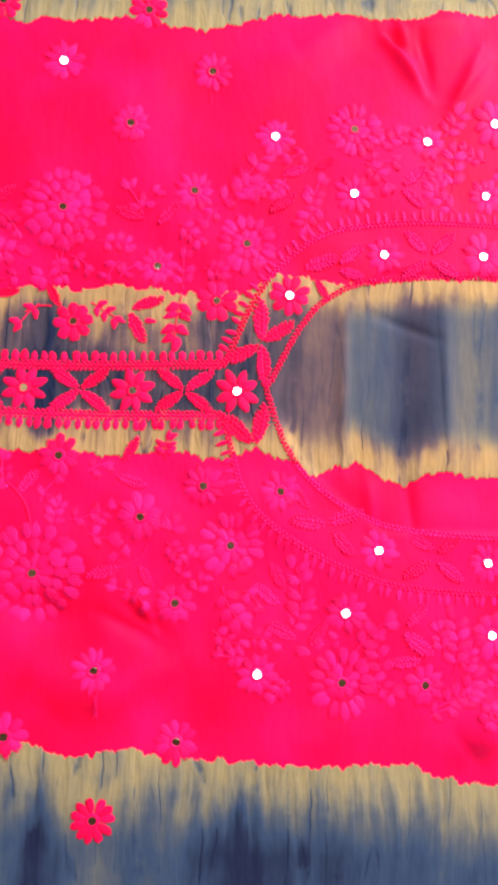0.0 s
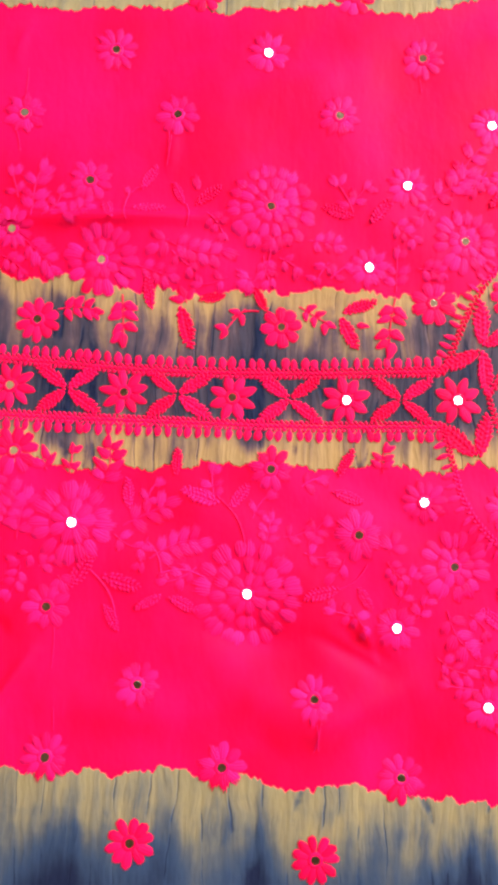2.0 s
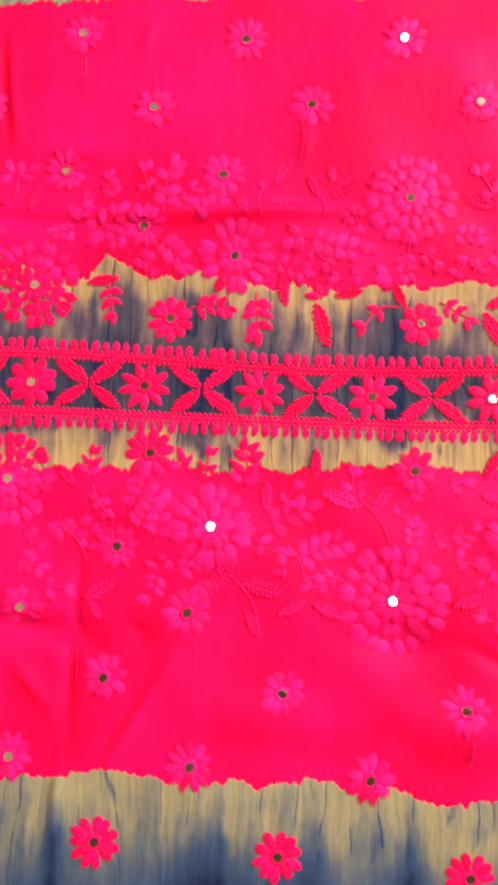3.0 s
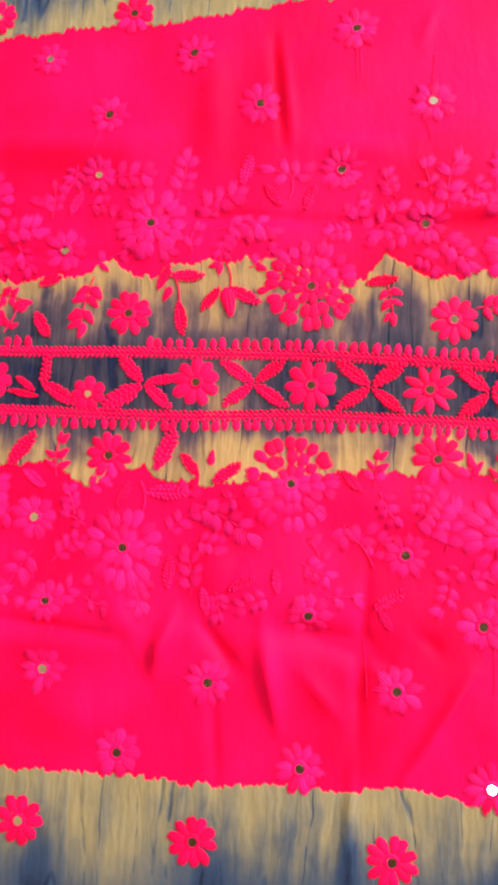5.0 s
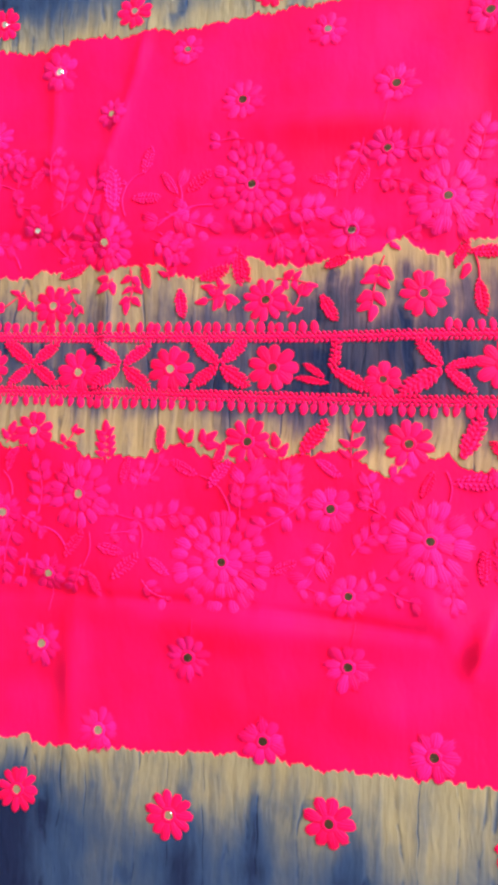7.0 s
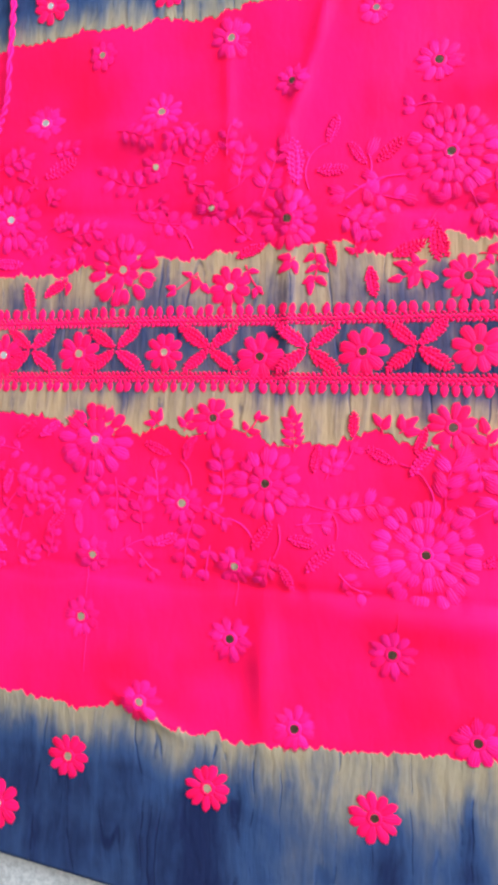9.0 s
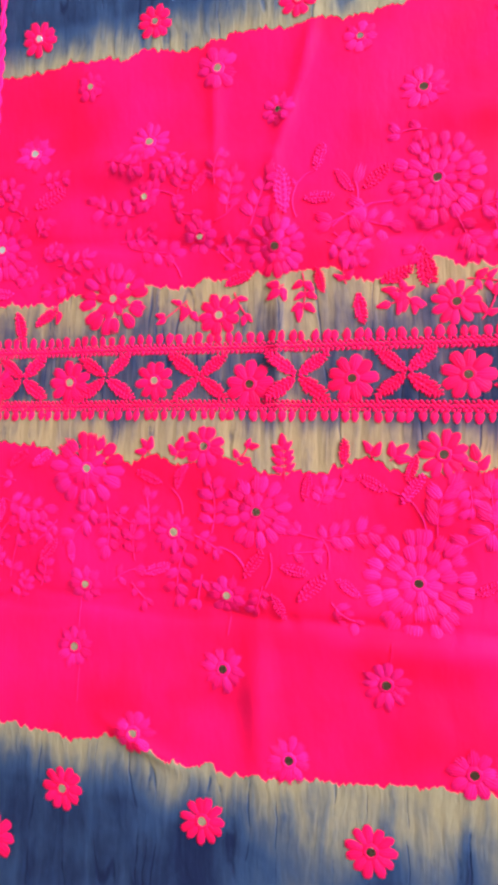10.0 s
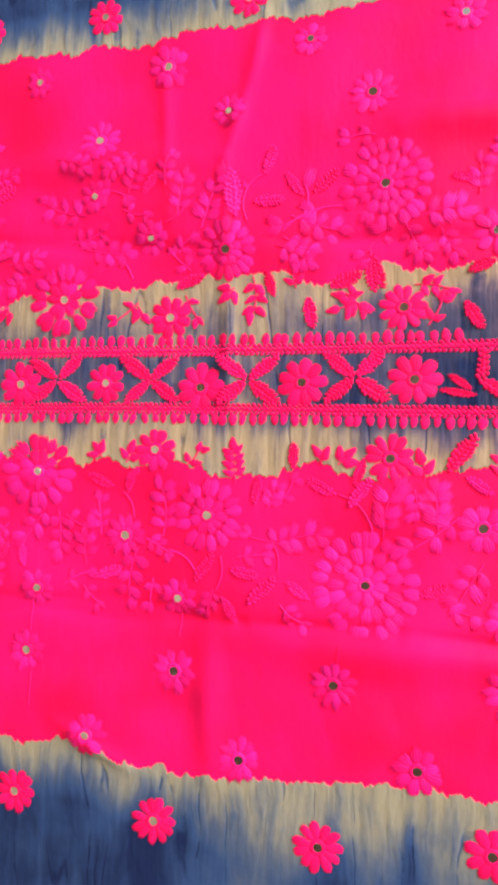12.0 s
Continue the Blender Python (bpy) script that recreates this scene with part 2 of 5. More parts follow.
def dye(x, y):
    """Depth inside the pink dye (metres, negative outside), share of indigo, warmth of the cotton, evenness of the dye."""
    top, up = np.interp(x, TOP_X, TOP_Y), np.interp(x, UP_X, UP_Y)
    low, end = np.interp(x, LOW_X, LOW_Y), np.interp(x, END_X, END_Y)
    pink = np.maximum(np.minimum(top - y, y - up), np.minimum(low - y, y - end))
    above = np.clip((y - top) / np.interp(x, (-0.85, -0.6, -0.4, 0.2), (0.030, 0.042, 0.06, 0.075)), 0, 1) * np.interp(x, (-0.85, -0.6), (1.15, 0.95))
    deep = np.clip((end - y) / np.interp(x, (-0.85, -0.68, -0.6, -0.3, 0.3), (0.032, 0.036, 0.06, 0.058, 0.052)), 0, 1.15)
    below = deep * np.interp(x, (-0.85, -0.68, -0.62, -0.4, -0.2), (1.1, 1.0, 0.80, 0.82, 0.86))
    below = below + 1.2 * washes(x, LOWER_WASH, 0.5 + 0.7 * np.clip(deep, 0, 1)) * smooth(0.1, 0.7, deep)
    neck = smooth(0.09, 0.12, x)
    rise = np.clip(np.minimum((up - y) / (0.042 - 0.002 * neck), (y - low) / (0.042 + 0.006 * neck)), 0, 1.05)
    placket = np.minimum(0.66 * smooth(-0.002, 0.034, up - y) + 0.36 * smooth(0.042, 0.056, up - y), 0.34 * smooth(0.0, 0.022, y - low) + 0.68 * smooth(0.020, 0.040, y - low)) * np.interp(x, (-0.9, -0.5, -0.4), (0.82, 0.88, 0.98)) + washes(x, MIDDLE_WASH) * smooth(0.05, 0.5, rise)
    inner = smooth(0.1, 0.85, rise) * (0.61 + 0.14 * smooth(0.155, 0.17, x) + 0.44 * np.exp(-((x - 0.216) / 0.020) ** 2) - 0.2 * smooth(0.235, 0.25, x) + 0.3 * np.exp(-((x - 0.285) / 0.014) ** 2) + 0.15 * np.exp(-((x - 0.1) / 0.02) ** 2))
    middle = placket * (1 - neck) + inner * neck
    band = (y < 0.18) & (y > -0.16)
    navy = np.where(band, middle, np.where(y > 0.18, above, below)) * 0.95
    cool = neck * (0.75 * smooth(0.155, 0.165, x) * (1 - np.exp(-((x - 0.216) / 0.018) ** 2))) * smooth(0.3, 0.7, rise)
    warm = np.where(band, 1.0 - cool - 0.35 * smooth(-0.45, -0.65, x), 0.12)
    still = np.where(band, 0.68 * neck * smooth(0.3, 0.75, rise), 0.45 * smooth(0.5, 1.0, np.where(y > 0.18, above, deep)))
    return pink, navy, warm, still


def ridge(x, y, x0, y0, x1, y1, width, high):
    """A soft crease from one point to another."""
    dx, dy = x1 - x0, y1 - y0
    ll = dx * dx + dy * dy
    s = np.clip(((x - x0) * dx + (y - y0) * dy) / ll, 0, 1)
    away = np.hypot(x - x0 - s * dx, y - y0 - s * dy)
    shape = np.exp(-(away / width) ** 2) if width > 0.008 else np.exp(-(np.sqrt(away ** 2 + 4e-6) - 0.002) / (0.55 * width))
    return 1.12 * high * shape * (0.25 + 0.75 * np.sin(np.pi * np.clip(s, 0.05, 0.95)))


def folded(x, y):
    """Height of the cloth, from its broad waves and its creases."""
    z = 0.0011 * np.sin(9 * x + 5 * y) + 0.0008 * np.sin(23 * x - 17 * y + 1.0) + 0.0005 * np.sin(41 * x + 38 * y)
    z = z + 0.0024 * np.sin(31 * x + 11 * np.sin(9 * y)) * np.sin(27 * y + 6 * np.sin(7 * x)) * smooth(0.0, 0.05, dye(x, y)[0] + 0.02)
    z = z + ridge(x, y, 0.181, 0.303, 0.227, 0.240, 0.0040, 0.0058)
    z = z + ridge(x, y, 0.216, 0.299, 0.228, 0.252, 0.0032, -0.0036)
    z = z + ridge(x, y, 0.244, 0.236, 0.273, 0.280, 0.0080, 0.0054)
    z = z + ridge(x, y, -0.018, -0.160, 0.029, -0.185, 0.0072, -0.0054)
    z = z + ridge(x, y, 0.009, -0.148, 0.028, -0.181, 0.0048, 0.0045)
    z = z + ridge(x, y, 0.249, -0.258, 0.284, -0.227, 0.0176, 0.0108)
    z = z + ridge(x, y, -0.033, -0.224, 0.045, -0.193, 0.0128, 0.0054)
    z = z + ridge(x, y, 0.115, -0.256, 0.198, -0.226, 0.0160, 0.0054)
    z = z + ridge(x, y, 0.115, 0.271, 0.169, 0.304, 0.0144, 0.0054)
    z = z + ridge(x, y, -0.086, 0.222, 0.002, 0.233, 0.0200, 0.0045)
    z = z + ridge(x, y, 0.193, 0.297, 0.259, 0.313, 0.0112, 0.0054)
    z = z + ridge(x, y, 0.206, -0.056, 0.213, -0.107, 0.0080, -0.0045)
    z = z + ridge(x, y, 0.176, -0.057, 0.180, -0.095, 0.0080, 0.0036)
    z = z + ridge(x, y, -0.223, 0.119, -0.084, 0.128, 0.0056, 0.0032)
    z = z + ridge(x, y, -0.315, 0.120, -0.076, 0.126, 0.0056, 0.0032)
    z = z + ridge(x, y, -0.246, -0.237, -0.205, -0.172, 0.0044, 0.0064)
    z = z + ridge(x, y, -0.240, 0.241, -0.231, 0.266, 0.0048, 0.0018)
    z = z + ridge(x, y, -0.127, 0.161, -0.125, 0.190, 0.0040, 0.0022)
    z = z + ridge(x, y, -0.094, -0.155, -0.035, -0.164, 0.0112, -0.0054)
    z = z + ridge(x, y, 0.001, -0.156, 0.031, -0.177, 0.0072, -0.0054)
    z = z + ridge(x, y, -0.071, -0.194, 0.001, -0.227, 0.0176, 0.0054)
    z = z + ridge(x, y, -0.184, -0.206, -0.100, -0.212, 0.0160, 0.0045)
    z = z + ridge(x, y, -0.340, 0.247, -0.331, 0.171, 0.0032, -0.0040)
    z = z + ridge(x, y, -0.335, 0.247, -0.325, 0.171, 0.0040, 0.0029)
    z = z + ridge(x, y, -0.402, -0.183, -0.390, -0.148, 0.0048, 0.0040)
    z = z + ridge(x, y, -0.279, -0.293, -0.274, -0.201, 0.0032, 0.0032)
    z = z + ridge(x, y, -0.308, -0.178, -0.285, -0.205, 0.0072, 0.0040)
    z = z + ridge(x, y, -0.237, -0.150, -0.222, -0.163, 0.0080, -0.0036)
    z = z + ridge(x, y, -0.580, -0.162, -0.374, -0.161, 0.0160, 0.0047)
    z = z + ridge(x, y, -0.374, -0.149, -0.347, -0.181, 0.0072, -0.0036)
    z = z + ridge(x, y, -0.335, -0.146, -0.321, -0.213, 0.0072, 0.0047)
    z = z + ridge(x, y, -0.339, -0.151, -0.243, -0.165, 0.0096, -0.0050)
    z = z + ridge(x, y, -0.269, -0.109, -0.278, -0.248, 0.0032, -0.0029)
    z = z + ridge(x, y, -0.383, 0.248, -0.378, 0.158, 0.0112, 0.0036)
    z = z + ridge(x, y, -0.411, 0.121, -0.244, 0.116, 0.0064, -0.0036)
    z = z + ridge(x, y, -0.590, 0.171, -0.386, 0.166, 0.0128, 0.0029)
    z = z + ridge(x, y, -0.311, 0.168, -0.245, 0.164, 0.0096, 0.0032)
    z = z + ridge(x, y, -0.356, -0.063, -0.326, -0.087, 0.0192, 0.0054)
    z = z + ridge(x, y, -0.383, -0.112, -0.354, -0.121, 0.0176, 0.0047)
    z = z + ridge(x, y, -0.434, -0.136, -0.418, -0.157, 0.0096, 0.0036)
    z = z + ridge(x, y, -0.626, 0.249, -0.635, 0.205, 0.0080, 0.0040)
    z = z + ridge(x, y, -0.635, 0.205, -0.652, 0.155, 0.0080, 0.0040)
    z = z + ridge(x, y, -0.652, 0.155, -0.651, 0.084, 0.0080, 0.0034)
    z = z + ridge(x, y, -0.652, 0.084, -0.648, -0.023, 0.0048, 0.0029)
    z = z + ridge(x, y, -0.661, -0.154, -0.658, -0.254, 0.0096, 0.0047)
    z = z + ridge(x, y, -0.698, 0.241, -0.691, 0.119, 0.0064, 0.0029)
    z = z + ridge(x, y, -0.534, 0.167, -0.442, 0.166, 0.0112, 0.0036)
    z = z + ridge(x, y, -0.774, -0.151, -0.639, -0.153, 0.0076, -0.0065)
    z = z + ridge(x, y, -0.639, -0.153, -0.540, -0.153, 0.0076, -0.0065)
    z = z + ridge(x, y, -0.540, -0.153, -0.426, -0.162, 0.0076, -0.0065)
    z = z + ridge(x, y, -0.638, -0.160, -0.491, -0.166, 0.0176, 0.0050)
    z = z + ridge(x, y, -0.617, 0.098, -0.434, 0.090, 0.0064, -0.0036)
    z = z + ridge(x, y, -0.785, 0.161, -0.656, 0.152, 0.0112, 0.0025)
    z = z + ridge(x, y, -0.718, -0.212, -0.660, -0.210, 0.0144, -0.0036)
    z = z + ridge(x, y, -0.490, -0.211, -0.438, -0.208, 0.0160, 0.0043)
    z = z + ridge(x, y, -0.586, -0.217, -0.539, -0.202, 0.0192, 0.0036)
    z = z + ridge(x, y, -0.890, 0.163, -0.665, 0.157, 0.0128, 0.0029)
    z = z + ridge(x, y, -0.888, -0.155, -0.728, -0.146, 0.0076, -0.0054)
    z = z + ridge(x, y, -0.829, -0.211, -0.679, -0.200, 0.0144, 0.0036)
    z = z + ridge(x, y, -0.844, 0.111, -0.655, 0.094, 0.0072, -0.0032)
    z = z + ridge(x, y, -0.767, -0.228, -0.713, -0.255, 0.0064, 0.0043)
    # sharp wrinkles in the pink bands
    z = z + ridge(x, y, -0.399, -0.152, -0.404, -0.180, 0.0032, 0.0030)
    z = z + ridge(x, y, -0.374, -0.152, -0.351, -0.181, 0.0036, -0.0036)
    z = z + ridge(x, y, -0.337, -0.158, -0.322, -0.216, 0.0040, 0.0036)
    z = z + ridge(x, y, -0.316, -0.148, -0.244, -0.175, 0.0042, -0.0036)
    z = z + ridge(x, y, -0.268, -0.122, -0.274, -0.244, 0.0028, -0.0026)
    z = z + ridge(x, y, -0.365, -0.188, -0.360, -0.252, 0.0030, -0.0026)
    z = z + ridge(x, y, 0.179, 0.302, 0.211, 0.279, 0.0030, -0.0034)
    z = z + ridge(x, y, 0.211, 0.286, 0.226, 0.242, 0.0028, -0.0034)
    z = z + ridge(x, y, 0.198, 0.306, 0.208, 0.281, 0.0030, 0.0034)
    z = z + ridge(x, y, 0.268, 0.289, 0.244, 0.238, 0.0040, 0.0032)
    z = z + ridge(x, y, 0.018, -0.156, 0.029, -0.184, 0.0036, -0.0030)
    z = z + ridge(x, y, -0.392, -0.144, -0.403, -0.182, 0.0032, 0.0032)
    # pleat and crease of the cloth inside the neck
    z = z + ridge(x, y, 0.158, 0.085, 0.158, -0.06, 0.0040, 0.0022)
    z = z + ridge(x, y, 0.180, 0.066, 0.236, 0.047, 0.0036, -0.0024)
    z = z + ridge(x, y, 0.238, 0.09, 0.240, -0.05, 0.0060, 0.0020)
    # pressed crease above the middle band, from which the cloth slopes down
    z = z + np.interp(y, (-0.15, 0.065, 0.125, 0.16), (0, -0.005, 0, 0)) * (1 - smooth(-0.05, 0.1, x))
    # the back of the dress shows a little deeper through the neck opening
    inside = smooth(0.0, 0.004, x - 0.103 - 6.5 * (np.clip(np.abs(y + 0.002) - 0.005, 0, 1)) ** 2 - 0.25 * np.abs(y)) * smooth(0.103, 0.098, np.abs(y))
    return np.maximum(z - 0.0022 * inside, -0.0055)


GRID = 0.002
HEIGHTS = folded(*np.meshgrid(np.arange(-1.2, 0.8, GRID), np.arange(-0.56, 0.56, GRID)))


def relief(x, y):
    """Height of the cloth at a place, or at arrays of places."""
    u, v = (np.asarray(x) + 1.2) / GRID, (np.asarray(y) + 0.56) / GRID
    i, j = np.floor(u).astype(int), np.floor(v).astype(int)
    fu, fv = u - i, v - j
    return (HEIGHTS[j, i] * (1 - fu) + HEIGHTS[j, i + 1] * fu) * (1 - fv) + (HEIGHTS[j + 1, i] * (1 - fu) + HEIGHTS[j + 1, i + 1] * fu) * fv


def seat(x, y, angle=0.0, lift=0.0):
    """Pose on the cloth: X of the piece runs along the angle (radians), Z along the cloth's normal."""
    z, e = float(relief(x, y)), 0.004
    sx = (float(relief(x + e, y)) - float(relief(x - e, y))) / (2 * e)
    sy = (float(relief(x, y + e)) - float(relief(x, y - e))) / (2 * e)
    up = Vector((-sx, -sy, 1)).normalized()
    along = Vector((math.cos(angle), math.sin(angle), sx * math.cos(angle) + sy * math.sin(angle)))
    side = up.cross(along).normalized()
    along = side.cross(up)
    m = Matrix((along, side, up)).transposed().to_4x4()
    m.translation = Vector((x, y, z)) + up * lift
    return m


# ---------------------------------------------------------------- helpers for things and parts
def link(name, mesh, matrix, parent=None, label=""):
    ob = new(name, mesh)
    if parent is not None:
        ob.parent = parent
        ob.matrix_basis = WORLD_OF[parent].inverted() @ matrix
    else:
        ob.matrix_basis = matrix
    WORLD_OF[ob] = matrix
    if label:
        tagged(ob, label)
    return ob


WORLD_OF = {}


def mesh_from(name, verts, faces, material, smooth_faces=True):
    me = bpy.data.meshes.new(name)
    me.from_pydata([tuple(v) for v in verts], [], faces)
    me.materials.append(material)
    me.polygons.foreach_set("use_smooth", [smooth_faces] * len(me.polygons))
    me.update()
    return me


def knot(verts, faces, x, y, z, r, high, turn=0.0, long=1.0):
    """A small stitched knot: a low six-sided dome."""
    base, c, s = len(verts), math.cos(turn), math.sin(turn)
    for ring, h in ((1.0, 0.0), (0.72, 0.7)):
        for k in range(6):
            a = k * math.pi / 3
            u, v = r * ring * long * math.cos(a), r * ring * math.sin(a)
            verts.append((x + u * c - v * s, y + u * s + v * c, z + high * h))
    verts.append((x, y, z + high))
    for k in range(6):
        n = (k + 1) % 6
        faces.append((base + k, base + n, base + 6 + n, base + 6 + k))
        faces.append((base + 6 + k, base + 6 + n, base + 12))


def petal_mesh(name, material, seed, style):
    """A satin-stitched petal of unit length along X: plump strands; oval, blunt, with a frayed tip, or leaf-shaped."""
    rnd = random.Random(seed)
    strands, rows = {"oval": 6, "blunt": 5, "frayed": 4, "leaf": 5, "tulip": 4}[style], 6
    cols = strands * 2 + 1
    ragged, notch, point, rib = {"oval": (0.06, 0.04, 0.30, 0.05), "blunt": (0.08, 0.09, 0.17, 0.09), "frayed": (0.16, 0.26, 0.22, 0.17), "leaf": (0.05, 0.05, 0.36, 0.06), "tulip": (0.12, 0.30, 0.14, 0.16)}[style]
    verts, faces = [], []
    tips = [1.0 + rnd.uniform(-ragged, 0.3 * ragged) for _ in range(strands)]
    sway = rnd.uniform(-0.05, 0.05)
    for j in range(cols):
        u = -1 + 2 * j / (cols - 1)
        strand, groove = min(j // 2, strands - 1), j % 2 == 0
        for i in range(rows + 1):
            s = i / rows
            reach = (tips[strand] - (notch if groove else 0.0)) * (1 - point * u * u)
            if style in ("frayed", "blunt", "tulip"):
                width = 0.5 * (0.42 + 0.58 * math.sin(0.5 * math.pi * min(1.0, 1.35 * s))) * (1 - 0.10 * s ** 4)
            elif style == "oval":
                width = 0.5 * (0.36 + 0.64 * math.sin(0.5 * math.pi * min(1.0, 1.6 * s))) * (1 - 0.22 * s ** 3)
            else:
                width = 0.5 * (0.34 + 0.66 * math.sin(0.5 * math.pi * min(1.0, 2.0 * s))) * (1 - 0.36 * s ** 2.2)
            plump = (1 - u * u) ** 0.5 * math.sin(math.pi * (0.12 + 0.80 * s)) ** 0.6
            z = 0.30 * plump - (rib if groove and 0 < j < cols - 1 else 0.0) * (0.25 + 0.75 * s) - (0.03 if j in (0, cols - 1) or i in (0, rows) else 0)
            verts.append((s * reach, u * width + sway * s * s, z))
    for j in range(cols - 1):
        for i in range(rows):
            a = j * (rows + 1) + i
            faces.append((a + rows + 1, a + rows + 2, a + 1, a))
    return mesh_from(name, verts, faces, material)


def knotted_leaf_mesh(name, material, seed):
    """A leaf of unit length along X: slanting knots in rows on both sides of a midrib, with a jagged rim."""
    rnd = random.Random(seed)
    verts, faces = [], []

    def half(s):
        return 0.20 * math.sin(math.pi * (0.05 + 0.90 * s) ** 0.85)

    n = 9
    for i in range(n):
        s = 0.02 + 0.92 * i / (n - 1)
        room = half(s) + 0.02
        count = 1 if room < 0.10 else 2
        for side in (-1, 1):
            for k in range(count):
                v = side * room * (k + 0.52) / count
                x = s + 0.32 * abs(v) + rnd.uniform(-0.022, 0.022) + (0.045 if side > 0 else 0.0)
                knot(verts, faces, x, v * rnd.uniform(0.9, 1.14), 0, 0.038 * rnd.uniform(0.85, 1.2), rnd.uniform(0.075, 0.11), side * rnd.uniform(0.6, 1.0), 1.75)
    base = len(verts)
    for i in range(13):
        s = 0.05 + 0.90 * i / 12
        w = half(s) * 0.8
        verts += [(s, -w, 0.012), (s, w, 0.012)]
    for i in range(12):
        a = base + 2 * i
        faces.append((a, a + 2, a + 3, a + 1))
    return mesh_from(name, verts, faces, material)


def eyelet_mesh(name, material, inner, outer):
    """The stitched ring that holds a mirror."""
    verts, faces = [], []
    n = 16
    for i in range(n):
        a = 2 * math.pi * i / n
        wob = 1 + 0.05 * math.sin(i * 2.4)
        for r, z in ((inner, 0.0006), (inner + 0.0002, 0.0013), ((inner + outer) / 2, 0.0013 * wob), (outer * wob, 0.0002)):
            verts.append((r * math.cos(a), r * math.sin(a), z))
    for i in range(n):
        b = (i + 1) % n
        for k in range(3):
            faces.append((i * 4 + k, i * 4 + k + 1, b * 4 + k + 1, b * 4 + k))
    return mesh_from(name, verts, [f[::-1] for f in faces], material)


def mirror_mesh(name, radius):
    """A thin round mirror with a bevelled rim, cut a little out of round."""
    verts, faces = [(0, 0, 0.0007)], []
    n = 20
    for i in range(n):
        a = 2 * math.pi * i / n
        r = radius * (1 + 0.03 * math.sin(3 * a + 1))
        verts += [(r * 0.93 * math.cos(a), r * 0.93 * math.sin(a), 0.0007), (r * math.cos(a), r * math.sin(a), 0.0004), (r * math.cos(a), r * math.sin(a), -0.0003)]
    for i in range(n):
        b = (i + 1) % n
        p, q = 1 + 3 * i, 1 + 3 * b
        faces += [(0, p, q), (p, p + 1, q + 1, q), (p + 1, p + 2, q + 2, q + 1)]
    return mesh_from(name, verts, faces, MIRROR, False)


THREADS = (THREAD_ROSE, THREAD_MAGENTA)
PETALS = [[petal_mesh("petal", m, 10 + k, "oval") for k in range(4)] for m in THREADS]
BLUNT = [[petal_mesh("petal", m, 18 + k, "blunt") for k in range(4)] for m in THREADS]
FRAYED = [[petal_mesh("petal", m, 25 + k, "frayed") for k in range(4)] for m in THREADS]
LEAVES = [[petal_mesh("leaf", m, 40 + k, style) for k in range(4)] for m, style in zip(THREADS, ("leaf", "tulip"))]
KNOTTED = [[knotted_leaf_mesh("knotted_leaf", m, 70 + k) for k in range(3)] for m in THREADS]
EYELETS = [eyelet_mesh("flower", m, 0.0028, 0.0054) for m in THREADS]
ROUND_MIRROR = mirror_mesh("mirror", 0.0030)
chance = random.Random(5)


def thread_at(x, y):
    """0 where the cloth is sand or indigo, 1 where the dye bath turned the floss magenta."""
    return int(float(dye(x, y)[0]) > 0)


# ---------------------------------------------------------------- the room
def slab(name, x0, x1, y0, y1, z0, z1, material, label, category):
    bm = bmesh.new()
    bmesh.ops.create_cube(bm, size=1.0)
    for v in bm.verts:
        v.co = Vector(((x0 + x1) / 2 + v.co.x * (x1 - x0), (y0 + y1) / 2 + v.co.y * (y1 - y0), (z0 + z1) / 2 + v.co.z * (z1 - z0)))
    me = bpy.data.meshes.new(name)
    bm.to_mesh(me)
    bm.free()
    me.materials.append(material)
    return tagged(new(name, me), label, category, kind="structure")


slab("floor", -2.6, 2.6, -2.4, 2.6, -0.1, -0.009, STONE, "speckled grey-beige stone floor under the cloth", "floor")
# unseen pale half, added to turn the mirrors gold and lift the fill light
slab("reflector_ceiling_west", -2.6, -1.4, -2.4, 2.6, 2.62, 2.72, CREAM, "unseen cream ceiling half, added for the mirrors to reflect", "ceiling")
slab("ceiling", -1.4, 2.6, -2.4, 2.6, 2.62, 2.72, CEILING, "plain warm brown plaster ceiling", "ceiling")
slab("wall_west", -2.7, -2.6, -2.4, 2.6, -0.009, 2.62, WALL, "plain cream plaster wall", "wall")
slab("wall_south", -2.6, 2.6, -2.5, -2.4, -0.009, 2.62, WALL, "plain cream plaster wall", "wall")
slab("wall_north", -2.6, 2.6, 2.6, 2.7, -0.009, 2.62, WALL, "plain cream plaster wall", "wall")
slab("wall_east", 2.6, 2.7, -2.4, 1.0, -0.009, 2.62, WALL, "plain cream plaster wall", "wall")
slab("wall_east_sill", 2.6, 2.7, 1.0, 2.6, -0.009, 0.95, WALL, "plain cream plaster wall under the assumed window", "wall")
slab("wall_east_head", 2.6, 2.7, 1.0, 2.6, 2.35, 2.62, WALL, "plain cream plaster wall over the assumed window", "wall")


def box_mesh(name, boxes, material):
    """One mesh of several boxes, each given by its two corners."""
    bm = bmesh.new()
    for a, b in boxes:
        made = bmesh.ops.create_cube(bm, size=1.0)["verts"]
        for v in made:
            v.co = Vector(((a[k] + b[k]) / 2 + v.co[k] * (b[k] - a[k]) for k in range(3)))
    bmesh.ops.bevel(bm, geom=bm.edges[:], offset=0.003, segments=1, affect="EDGES")
    me = bpy.data.meshes.new(name)
    bm.to_mesh(me)
    bm.free()
    me.materials.append(material)
    return me


